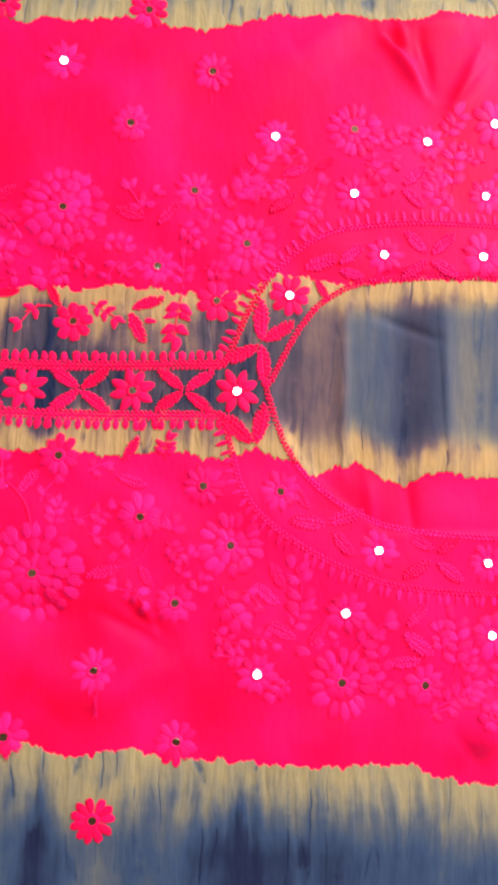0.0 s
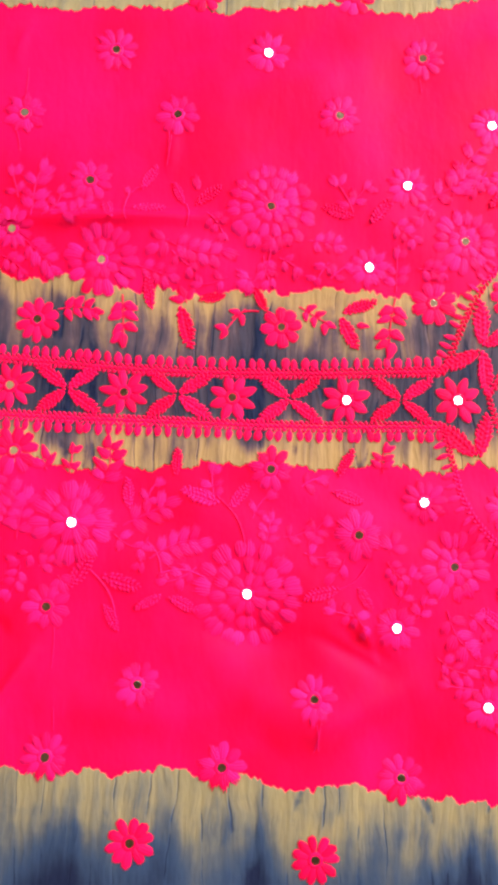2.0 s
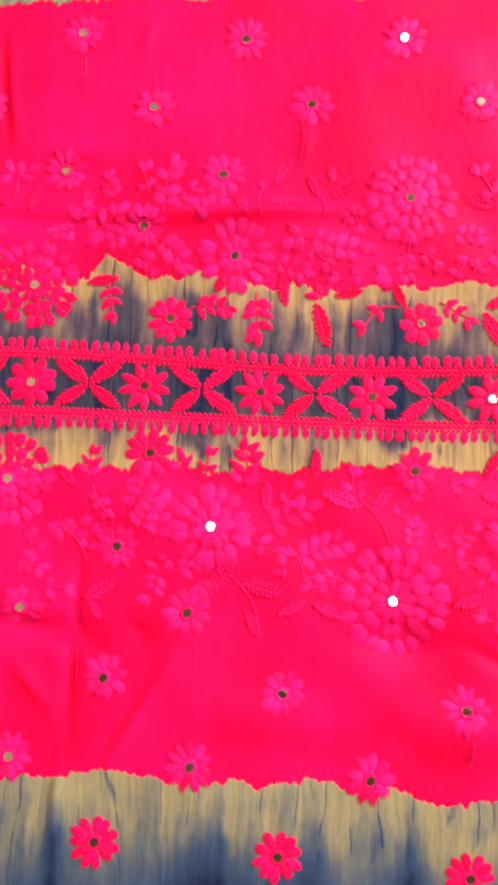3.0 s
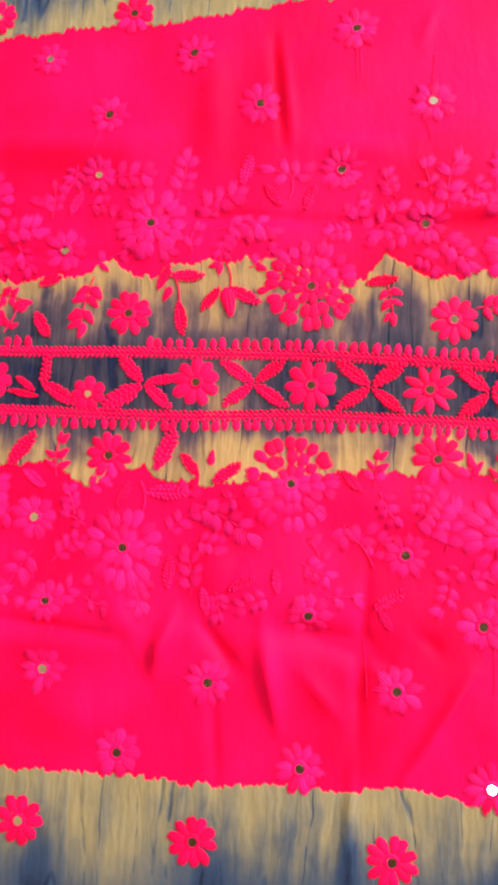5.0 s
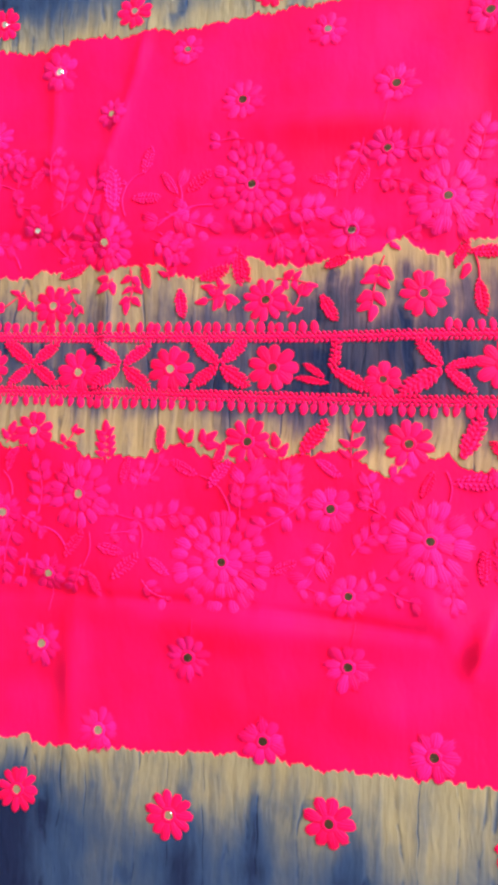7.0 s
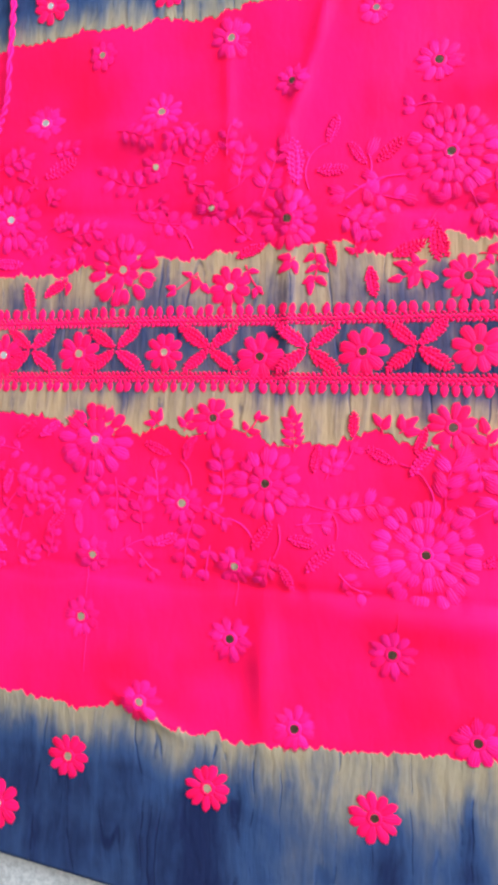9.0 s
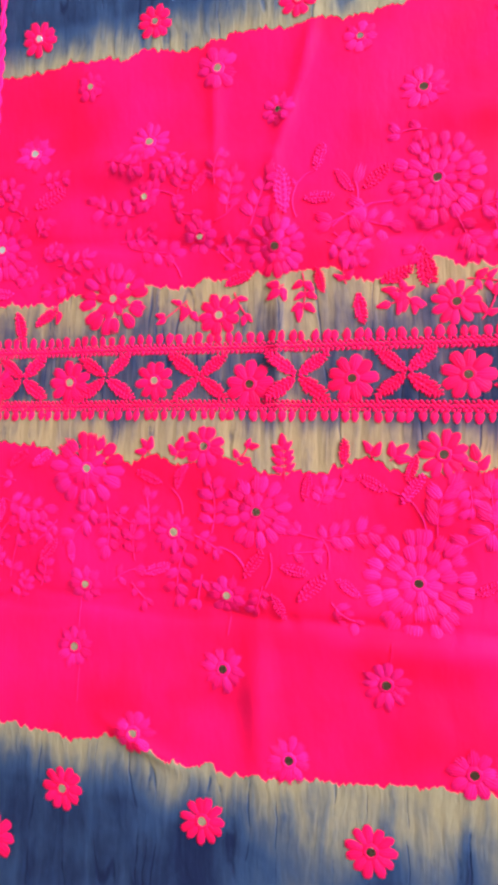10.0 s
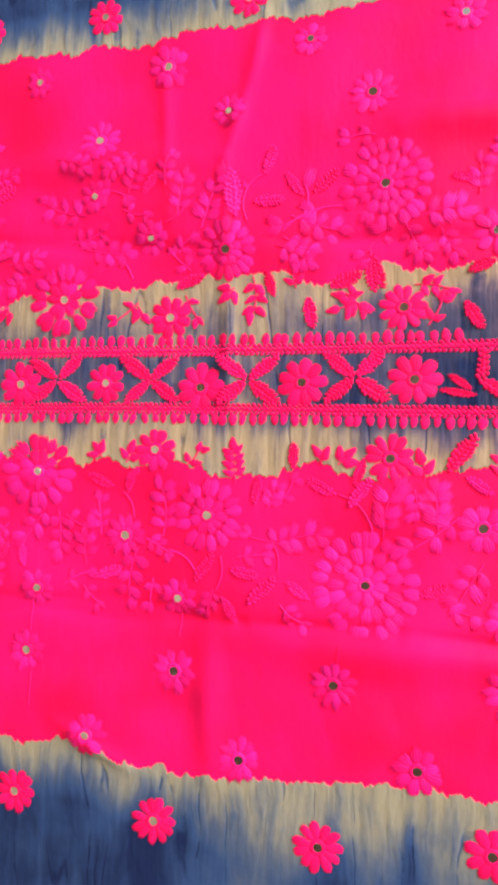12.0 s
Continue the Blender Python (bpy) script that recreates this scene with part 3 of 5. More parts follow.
PAINT = plaster_material("white_paint", (0.72, 0.71, 0.68, 1), (0.78, 0.77, 0.74, 1))
# unseen frame, added to give the side lamp an opening
window = tagged(new("assumed_window_1", box_mesh("assumed_window_1", [((2.61, 1.0, 0.95), (2.69, 1.06, 2.35)), ((2.61, 2.54, 0.95), (2.69, 2.6, 2.35)), ((2.61, 1.06, 0.95), (2.69, 2.54, 1.01)),
                                                     ((2.61, 1.06, 2.29), (2.69, 2.54, 2.35)), ((2.62, 1.77, 1.01), (2.68, 1.83, 2.29))], PAINT)), "unseen white window frame, added round the side lamp", "window", kind="structure")
fixture = tagged(new("ceiling_light"), "flat square ceiling light with a white frame", "lamp")
WORLD_OF[fixture] = Matrix.Identity(4)
link("frame", box_mesh("frame", [((0.27, -0.13, 2.57), (0.3, 1.13, 2.62)), ((1.6, -0.13, 2.57), (1.63, 1.13, 2.62)), ((0.3, -0.13, 2.57), (1.6, -0.1, 2.62)), ((0.3, 1.1, 2.57), (1.6, 1.13, 2.62))], PAINT), Matrix.Identity(4), fixture)
link("diffuser", box_mesh("diffuser", [((0.301, -0.099, 2.585), (1.599, 1.099, 2.615))], PAINT), Matrix.Identity(4), fixture)


# ---------------------------------------------------------------- the dress
def cloth_mesh():
    """The dress front spread out flat, a grid bent by its folds; its side seam curves away at one corner."""
    step = 0.0025
    xs, ys = np.arange(-1.05, 0.62, step), np.arange(-0.46, 0.46, step)
    gx, gy = np.meshgrid(xs, ys)
    # lower seam: cloth below it is drawn up to the seam line
    hem = -0.35 - 0.11 * (gx + 0.86) - 0.25 * smooth(-0.72, -0.3, gx)
    bottom = np.maximum(gy[:1], hem)
    s = (gy - ys[0]) / (ys[-1] - ys[0])
    gy = bottom + s * (ys[-1] - bottom)
    gz = relief(gx, gy)
    verts = np.stack([gx, gy, gz], -1).reshape(-1, 3)
    ny, nx = gx.shape
    idx = np.arange(nx * ny).reshape(ny, nx)
    quads = np.stack([idx[:-1, :-1], idx[:-1, 1:], idx[1:, 1:], idx[1:, :-1]], -1).reshape(-1, 4)
    me = bpy.data.meshes.new("dress_cloth")
    me.from_pydata(verts.tolist(), [], quads.tolist())
    me.polygons.foreach_set("use_smooth", [True] * len(me.polygons))
    pink, navy, warm, still = dye(gx.ravel(), gy.ravel())
    for key, values in (("pink_depth", pink), ("navy", navy), ("warm", warm), ("still", still)):
        me.attributes.new(key, "FLOAT", "POINT").data.foreach_set("value", values.astype(np.float32))
    me.materials.append(CLOTH)
    me.update()
    return me


dress = link("embroidered_dress", None, Matrix.Identity(4))
tagged(dress, "pink and indigo tie-dyed dress with mirror embroidery on the floor", "dress")
cloth = link("cloth", cloth_mesh(), Matrix.Identity(4), dress, "tie-dyed cotton in pink, sand and indigo")
thick = cloth.modifiers.new("thickness", "SOLIDIFY")
thick.thickness, thick.offset = 0.0012, -1


def put_petal(kinds, parent, x, y, angle, length, wide, name="petal", lift=0.0003):
    """One petal with its root at x, y, pointing along the angle."""
    cx, cy = x + 0.5 * length * math.cos(angle), y + 0.5 * length * math.sin(angle)
    mesh = kinds[thread_at(cx, cy)][chance.randrange(4)]
    m = seat(cx, cy, angle, lift)
    m = m @ Matrix.Translation((-0.5 * length, 0, 0)) @ Matrix.Diagonal((length, wide, 0.18 * length + 0.22 * wide, 1))
    return link(name, mesh, m, parent)


def flower(x, y, r, n, mirror=True, lean=(0.0, 0.0)):
    """A flower of n petals round a mirror. lean: degrees by which the mirror tips about X and Y."""
    scale = min(1.0, r / 0.0155)
    t = thread_at(x, y)
    head = link("flower", EYELETS[t], seat(x, y, 0, 0.0002) @ Matrix.Scale(scale, 4), dress)
    start = chance.uniform(0, 6.28)
    for k in range(n):
        a = start + 2 * math.pi * k / n + chance.uniform(-0.09, 0.09)
        root = 0.0046 * scale
        length = (1.04 * r - root) * chance.uniform(0.92, 1.08)
        slim = abs(y) < 0.02 and x > -0.25
        wide = 2 * math.pi * 0.70 * r / n * (0.88 if slim else 1.04) * chance.uniform(0.88, 1.04)
        put_petal(PETALS if slim else FRAYED if t and chance.random() < 0.6 else BLUNT, head, x + root * math.cos(a), y + root * math.sin(a), a, length, wide)
    if mirror:
        tip = pose(0, 0, 0, lean[0] + chance.uniform(-0.3, 0.3), lean[1] + chance.uniform(-0.3, 0.3))
        flat = Matrix.Translation(seat(x, y).translation + Vector((0, 0, 0.0007)))
        link("mirror", ROUND_MIRROR, flat @ tip @ Matrix.Scale(scale, 4), head, "small round mirror")
    return head


def rosette(x, y, r, rings, lean=(0.0, 0.0)):
    """A large flower with rings of plump petals round a mirror."""
    head = link("large_flower", EYELETS[thread_at(x, y)], seat(x, y, 0, 0.0002), dress)
    edges = {2: (0.0036, 0.54, 1.0), 3: (0.0036, 0.40, 0.70, 1.0)}[rings]
    edges = (edges[0],) + tuple(e * r for e in edges[1:])
    for k in range(rings):
        count = ((9, 16) if rings == 2 else (9, 15, 22))[k]
        start = chance.uniform(0, 6.28)
        for i in range(count):
            a = start + 2 * math.pi * i / count + chance.uniform(-0.13, 0.13)
            root = edges[k] - 0.0012 * k
            length = (edges[k + 1] - edges[k]) * chance.uniform(0.98, 1.12)
            wide = min(0.95 * length, 2 * math.pi * (root + 0.6 * length) / count) * chance.uniform(0.88, 1.05)
            put_petal(FRAYED if chance.random() < 0.4 else BLUNT, head, x + root * math.cos(a), y + root * math.sin(a), a, length, wide)
    tip = pose(0, 0, 0, lean[0] + chance.uniform(-0.3, 0.3), lean[1] + chance.uniform(-0.3, 0.3))
    link("mirror", ROUND_MIRROR, Matrix.Translation(seat(x, y).translation + Vector((0, 0, 0.0007))) @ tip, head, "small round mirror")
    return head


def cord_mesh(name, points, radius, material, lift=0.0004):
    """A stitched line along points of the cloth, with a slight twist of its strands."""
    verts, faces = [], []
    for i, (x, y) in enumerate(points):
        x0, y0 = points[max(i - 1, 0)]
        x1, y1 = points[min(i + 1, len(points) - 1)]
        d = math.hypot(x1 - x0, y1 - y0) or 1.0
        nx, ny = -(y1 - y0) / d, (x1 - x0) / d
        z, r = float(relief(x, y)), radius * (1.15 if i % 2 else 0.85)
        for side, h in ((-1, 0.0), (-0.6, 0.75), (0.6, 0.75), (1, 0.0)):
            verts.append((x + nx * r * side, y + ny * r * side, z + lift + r * 1.2 * h))
    for i in range(len(points) - 1):
        for k in range(3):
            a = 4 * i + k
            faces.append((a, a + 1, a + 5, a + 4))
    return mesh_from(name, verts, [f[::-1] for f in faces], material)


def bowed(x0, y0, x1, y1, bow, n):
    """Points from one end to the other along a shallow bow."""
    out = []
    for i in range(n + 1):
        s = i / n
        b = bow * math.sin(math.pi * s)
        out.append((x0 + (x1 - x0) * s - (y1 - y0) * b, y0 + (y1 - y0) * s + (x1 - x0) * b))
    return out


def stem(x0, y0, x1, y1, bow=0.12, thick=0.0006):
    t = thread_at((x0 + x1) / 2, (y0 + y1) / 2)
    return link("stem", cord_mesh("stem", bowed(x0, y0, x1, y1, bow, 16), thick, THREADS[t]), Matrix.Identity(4), dress)


def sprig(x0, y0, x1, y1, n):
    """A stem with n leaves, in pairs up to one at the tip."""
    length = math.hypot(x1 - x0, y1 - y0)
    heading = math.atan2(y1 - y0, x1 - x0)
    if n == 1:
        t = thread_at(x1, y1)
        head = link("leaf_sprig", cord_mesh("leaf_sprig", bowed(x0, y0, x0 + 0.3 * (x1 - x0), y0 + 0.3 * (y1 - y0), 0, 4), 0.0006, THREADS[t]), Matrix.Identity(4), dress)
        put_petal(LEAVES, head, x0, y0, heading, length, 0.55 * length, "leaf")
        return head
    if n > 3:
        x0, y0 = x0 - 0.16 * (x1 - x0), y0 - 0.16 * (y1 - y0)
    pts = bowed(x0, y0, x1, y1, chance.uniform(-0.12, 0.12), 12)
    leaf = (min(0.0118, max(0.0085, 0.38 * length)) if n > 3 else 0.011) * float(np.interp(x0, (-0.7, -0.5), (0.95, 1.0)))
    t = thread_at((x0 + x1) / 2, (y0 + y1) / 2)
    head = link("leaf_sprig", cord_mesh("leaf_sprig", pts[:11], 0.0005, THREADS[t]), Matrix.Identity(4), dress)
    n = n + 1 if n > 4 else n
    pairs = (n - 1) / 2
    for k in range(n):
        side = 1 if k % 2 else -1
        s = 1.0 if k == n - 1 else 0.18 + 0.62 * (k // 2) / max(pairs - 0.5, 1)
        i = min(11, int(s * 12)) if s < 1 else 12
        px, py = pts[i]
        if k == n - 1:
            a = heading + chance.uniform(-0.15, 0.15)
            px, py = px - 0.8 * leaf * math.cos(a), py - 0.8 * leaf * math.sin(a)
        else:
            a = heading + side * chance.uniform(0.75, 1.1)
        size = leaf * chance.uniform(0.86, 1.06) * (1.14 if thread_at(px, py) else 1.04)
        put_petal(LEAVES, head, px + 0.001 * math.cos(a), py + 0.001 * math.sin(a), a, size, size * chance.uniform(0.50, 0.64) * (1.0 if thread_at(px, py) else 1.15), "leaf")
    return head


def knotted_leaf(x0, y0, x1, y1, fat=1.0):
    """A leaf filled with knots, from its root to its tip."""
    length, a = math.hypot(x1 - x0, y1 - y0), math.atan2(y1 - y0, x1 - x0)
    cx, cy = (x0 + x1) / 2, (y0 + y1) / 2
    m = seat(cx, cy, a, 0.0003) @ Matrix.Translation((-length / 2, 0, 0)) @ Matrix.Diagonal((length, length * fat, 0.014, 1))
    return link("knotted_leaf", KNOTTED[thread_at(cx, cy)][chance.randrange(3)], m, dress)


def chain_line(points, name="chain_stitch", parent=None, width=0.0027, pitch=0.0017):
    """A herringbone line of knots along a smooth path."""
    pts = np.array(points)
    run = np.r_[0, np.cumsum(np.hypot(*np.diff(pts, axis=0).T))]
    at = np.arange(0, run[-1], pitch)
    xs, ys = np.interp(at, run, pts[:, 0]), np.interp(at, run, pts[:, 1])
    verts, faces = [[], []], [[], []]
    for i in range(len(at)):
        j, k = max(i - 1, 0), min(i + 1, len(at) - 1)
        a = math.atan2(ys[k] - ys[j], xs[k] - xs[j])
        side = 1 if i % 2 else -1
        x, y = xs[i] - math.sin(a) * side * width * 0.42, ys[i] + math.cos(a) * side * width * 0.42
        t = thread_at(x, y)
        knot(verts[t], faces[t], x, y, float(relief(x, y)) + 0.0002, 0.0011 * chance.uniform(0.85, 1.2), 0.0011, a - side * 0.75 + chance.uniform(-0.4, 0.4), 1.7)
    for t in (0, 1):
        if faces[t]:
            tagged(link(name, mesh_from(name, verts[t], faces[t], THREADS[t]), Matrix.Identity(4), parent or dress), kind="stuff")


def fringe(points, side, start, end, pitch, length, parent, broad=0.71):
    """A row of single petals standing on a line."""
    pts = np.array(points)
    run = np.r_[0, np.cumsum(np.hypot(*np.diff(pts, axis=0).T))]
    for d in np.arange(start, min(end, run[-1]), pitch):
        d = d + chance.uniform(-0.12, 0.12) * pitch
        x, y = float(np.interp(d, run, pts[:, 0])), float(np.interp(d, run, pts[:, 1]))
        x1, y1 = float(np.interp(d + 0.003, run, pts[:, 0])), float(np.interp(d + 0.003, run, pts[:, 1]))
        a = math.atan2(y1 - y, x1 - x) + side * math.pi / 2
        size = length * chance.uniform(0.88, 1.1)
        px, py = x + 0.0012 * math.cos(a), y + 0.0012 * math.sin(a)
        put_petal(BLUNT if chance.random() < 0.3 else PETALS, parent, px, py, a + chance.uniform(-0.22, 0.22), size, size * broad * chance.uniform(0.87, 1.13), "border_petal")


def curve_through(points, n=12):
    """A smooth curve through a few points (Catmull-Rom)."""
    p = [Vector(q).to_3d() for q in points]
    p = [2 * p[0] - p[1]] + p + [2 * p[-1] - p[-2]]
    out = []
    for i in range(1, len(p) - 2):
        for k in range(n):
            s = k / n
            q = 0.5 * (2 * p[i] + (p[i + 1] - p[i - 1]) * s + (2 * p[i - 1] - 5 * p[i] + 4 * p[i + 1] - p[i + 2]) * s * s + (3 * p[i] - p[i - 1] - 3 * p[i + 1] + p[i + 2]) * s ** 3)
            out.append((q.x, q.y))
    return out + [(p[-2].x, p[-2].y)]


def border(name, label):
    ob = link(name, None, Matrix.Identity(4), dress)
    return tagged(ob, label)


# placket borders along the middle band
UPPER = curve_through([(-0.95, 0.029), (-0.86, 0.028), (-0.685, 0.026), (-0.505, 0.024), (-0.428, 0.025), (-0.316, 0.025), (-0.21, 0.021), (-0.135, 0.017), (-0.03, 0.0175), (0.066, 0.021)])
LOWER = curve_through([(-0.95, -0.010), (-0.86, -0.011), (-0.684, -0.0125), (-0.51, -0.016), (-0.40, -0.017), (-0.314, -0.0145), (-0.209, -0.0165), (-0.134, -0.0175), (-0.03, -0.0185), (0.066, -0.0165)])
placket_top = border("placket_border", "knotted rose border with a row of petals")
placket_low = border("placket_border", "knotted rose border with a row of petals")
for shift in (0.0, 0.0031):
    chain_line([(x, y + shift - 0.001) for x, y in UPPER], parent=placket_top)
    chain_line([(x, y - shift + 0.001) for x, y in LOWER], parent=placket_low)
fringe([(x, y + 0.0025) for x, y in UPPER], 1, 0.0, 0.447, 0.0072, 0.0080, placket_top)
fringe([(x, y + 0.0025) for x, y in UPPER], 1, 0.532, 1.02, 0.0072, 0.0080, placket_top)
fringe([(x, y - 0.0025) for x, y in LOWER], -1, 0.0, 1.02, 0.0069, 0.0078, placket_low)

# neckline borders
NECK_IN_TOP = curve_through([(0.098, 0.007), (0.103, 0.012), (0.110, 0.027), (0.123, 0.051), (0.140, 0.072), (0.171, 0.089), (0.221, 0.097), (0.282, 0.100), (0.42, 0.102)])
NECK_OUT_TOP = curve_through([(0.066, 0.021), (0.073, 0.036), (0.084, 0.063), (0.097, 0.086), (0.118, 0.109), (0.144, 0.126), (0.176, 0.135), (0.221, 0.140), (0.283, 0.142), (0.42, 0.142)])
NECK_IN_LOW = curve_through([(0.098, 0.007), (0.107, -0.021), (0.117, -0.043), (0.137, -0.067), (0.172, -0.089), (0.207, -0.099), (0.278, -0.104), (0.42, -0.106)])
NECK_OUT_LOW = curve_through([(0.066, -0.0165), (0.073, -0.040), (0.082, -0.070), (0.099, -0.092), (0.129, -0.113), (0.163, -0.129), (0.206, -0.141), (0.277, -0.146), (0.42, -0.147)])
neck_top = border("neckline_border", "curved knotted border of the neckline")
neck_low = border("neckline_border", "curved knotted border of the neckline")
chain_line(NECK_IN_TOP, parent=neck_top)
chain_line(NECK_OUT_TOP, parent=neck_top)
chain_line(NECK_IN_LOW, parent=neck_low)
chain_line(NECK_OUT_LOW, parent=neck_low)
# four knotted leaves in the corner of the neckline, two below
knotted_leaf(0.0937, 0.0407, 0.0934, 0.0723, 0.95)
knotted_leaf(0.0962, 0.0408, 0.1186, 0.0553, 0.95)
knotted_leaf(0.0924, 0.0365, 0.0657, 0.0237, 0.9)
knotted_leaf(0.0950, 0.0365, 0.0972, 0.0079, 0.95)
knotted_leaf(0.0913, -0.0367, 0.0982, -0.0079, 1)
knotted_leaf(0.0892, -0.0368, 0.0653, -0.0159, 1)
fringe(NECK_OUT_TOP, 1, 0.012, 0.40, 0.0074, 0.0092, neck_top, 0.45)
fringe(NECK_OUT_LOW, -1, 0.012, 0.40, 0.0074, 0.0092, neck_low, 0.45)


def crossed_leaves(x, y, half, tall):
    """Four knotted leaves that meet in a cross between two placket flowers."""
    for sx in (-1, 1):
        for sy in (-1, 1):
            knotted_leaf(x + sx * 0.001, y + sy * 0.001, x + sx * half * chance.uniform(0.9, 1.05), y + sy * tall * chance.uniform(0.94, 1.06), chance.uniform(0.84, 0.98) * (1.0 if x > -0.5 else 1.12))


for x, y, half in ((0.038, 0.001, 0.020), (-0.039, 0.0, 0.022), (-0.117, 0.001, 0.022), (-0.193, 0.003, 0.022), (-0.269, 0.005, 0.022), (-0.346, 0.006, 0.022),
                   (-0.5665, 0.006, 0.020), (-0.6365, 0.006, 0.020), (-0.7045, 0.007, 0.020), (-0.774, 0.008, 0.020), (-0.842, 0.009, 0.020)):
    crossed_leaves(x, y, half, 0.0155)
# where the row of crosses breaks off
knotted_leaf(-0.4215, 0.005, -0.437, 0.022, 1.0)
knotted_leaf(-0.4215, 0.003, -0.448, -0.013, 1.0)
knotted_leaf(-0.4185, 0.005, -0.397, 0.0085, 0.8)
knotted_leaf(-0.4185, 0.003, -0.402, -0.012, 1.0)
chain_line([(-0.489, 0.022), (-0.490, 0.012), (-0.491, 0.004)])
chain_line([(-0.4875, 0.022), (-0.4875, 0.004)])
knotted_leaf(-0.490, 0.003, -0.467, -0.011, 0.9)
knotted_leaf(-0.4955, -0.0027, -0.5090, 0.0067, 0.75)
knotted_leaf(-0.4933, -0.0064, -0.5139, -0.0027, 0.6)


# ---------------------------------------------------------------- a loose cord over the dress
def loose_cord():
    """A twisted pink cord: two strands wound round each other."""
    path = curve_through([(-0.862, 0.42), (-0.863, 0.30), (-0.864, 0.25), (-0.866, 0.20), (-0.873, 0.17), (-0.876, 0.13), (-0.889, 0.06)], 60)
    verts, faces = [], []
    for strand in (0, 1):
        base = len(verts)
        for i, (x, y) in enumerate(path):
            turn = i * 0.2 + strand * math.pi
            cx, cz = x + 0.0012 * math.cos(turn), float(relief(x, y)) + 0.0028 + 0.0012 * math.sin(turn)
            for k in range(6):
                a = k * math.pi / 3
                verts.append((cx + 0.0013 * math.cos(a), y, cz + 0.0013 * math.sin(a)))
        for i in range(len(path) - 1):
            for k in range(6):
                p, q = base + 6 * i + k, base + 6 * i + (k + 1) % 6
                faces.append((p, q, q + 6, p + 6))
    return tagged(new("cord", mesh_from("cord", verts, faces, THREAD_MAGENTA)), "loose twisted pink cord lying on the dress", "cord")


loose_cord()


# ---------------------------------------------------------------- flowers, leaves and sprigs on the cloth
flower(-0.5384, 0.2675, 0.0130, 9, lean=(0.2, 3.3))
flower(-0.5957, 0.2281, 0.0120, 8, lean=(-2.4, 2.6))
flower(-0.7895, 0.2219, 0.0122, 8, lean=(-0.7, -0.7))
flower(0.0020, 0.2970, 0.0151, 9, lean=(4.9, 0.4))
flower(-0.1070, 0.2950, 0.0150, 9, lean=(-0.1, 1.9))
flower(-0.4400, 0.2690, 0.0150, 9, lean=(2.9, -0.1))
flower(-0.8330, 0.2654, 0.0141, 9, lean=(1.5, -2.5))
flower(-0.7410, 0.2650, 0.0132, 9, lean=(-1, -1.1))
flower(-0.6370, 0.2620, 0.0130, 9, lean=(-3.5, -3.9))
flower(-0.4986, 0.2346, 0.0132, 8, lean=(-4.2, -0.6))
flower(-0.0600, 0.2492, 0.0160, 10, lean=(13, 12))
flower(0.0523, 0.2522, 0.0160, 11, lean=(-0.4, -0.8))
flower(-0.2836, 0.2526, 0.0160, 10, lean=(0.2, -3.5))
flower(-0.1694, 0.2492, 0.0160, 11, lean=(-0.2, 0.6))
flower(-0.3947, 0.2362, 0.0155, 10, lean=(2, -2.2))
flower(-0.6937, 0.2225, 0.0155, 9, lean=(-1, -5.2))
flower(-0.1231, 0.2001, 0.0160, 9, lean=(-1.3, -5.7))
flower(-0.0083, 0.2032, 0.0160, 10, lean=(-3.7, 2.9))
flower(0.1020, 0.2018, 0.0160, 11, lean=(8, 0))
flower(-0.2319, 0.1990, 0.0160, 9, lean=(-5.7, 2.1))
flower(-0.3478, 0.1990, 0.0160, 10, lean=(0.9, -0.8))
flower(-0.4530, 0.1922, 0.0155, 9, lean=(1.2, 1.4))
flower(-0.5558, 0.1896, 0.0155, 11, lean=(2.7, -0.6))
flower(-0.7426, 0.1747, 0.0155, 11, lean=(-1.5, -1.6))
flower(-0.8356, 0.1782, 0.0155, 9, lean=(-2.6, -0.1))
flower(-0.1826, 0.1495, 0.0160, 10, lean=(-2, 2.8))
flower(-0.2914, 0.1530, 0.0160, 11, lean=(-4.9, -2.8))
flower(-0.2359, 0.1142, 0.0160, 11, lean=(-2.5, -5.4))
flower(0.0149, 0.0949, 0.0160, 10, lean=(2, 4))
flower(0.2226, 0.2054, 0.0160, 10, lean=(8, 2))
flower(0.1642, 0.1596, 0.0160, 11, lean=(5, 0))
flower(0.1148, 0.0760, 0.0160, 9, lean=(0, 0))
flower(0.1882, 0.1122, 0.0160, 10, lean=(2, 0))
flower(0.1105, -0.0719, 0.0160, 11, lean=(4.9, -6.3))
flower(0.1844, -0.1138, 0.0160, 9, lean=(-5, 0))
flower(0.1597, -0.1594, 0.0160, 10, lean=(-8, -5))
flower(0.2195, -0.2110, 0.0160, 9, lean=(-0.7, -1.4))
flower(0.2721, 0.1664, 0.0160, 10, lean=(6, 0))
flower(0.2692, -0.1225, 0.0160, 11, lean=(-5, -1))
flower(0.0355, -0.1534, 0.0160, 9, lean=(-8, 0))
flower(0.0955, -0.2024, 0.0160, 10, lean=(-12, 1))
flower(0.0536, -0.0690, 0.0160, 11, lean=(-1, 0))
flower(-0.1357, -0.1926, 0.0160, 10, lean=(4.3, -5.2))
flower(-0.0195, -0.1999, 0.0160, 11, lean=(2.8, -1.9))
flower(-0.1366, -0.2912, 0.0160, 10, lean=(-0.4, -1.7))
flower(-0.0167, -0.3012, 0.0160, 11, lean=(1.7, -3))
flower(-0.0790, -0.2443, 0.0160, 9, lean=(-0.2, 0.9))
flower(0.0393, -0.2502, 0.0160, 10, lean=(4.8, -6.3))
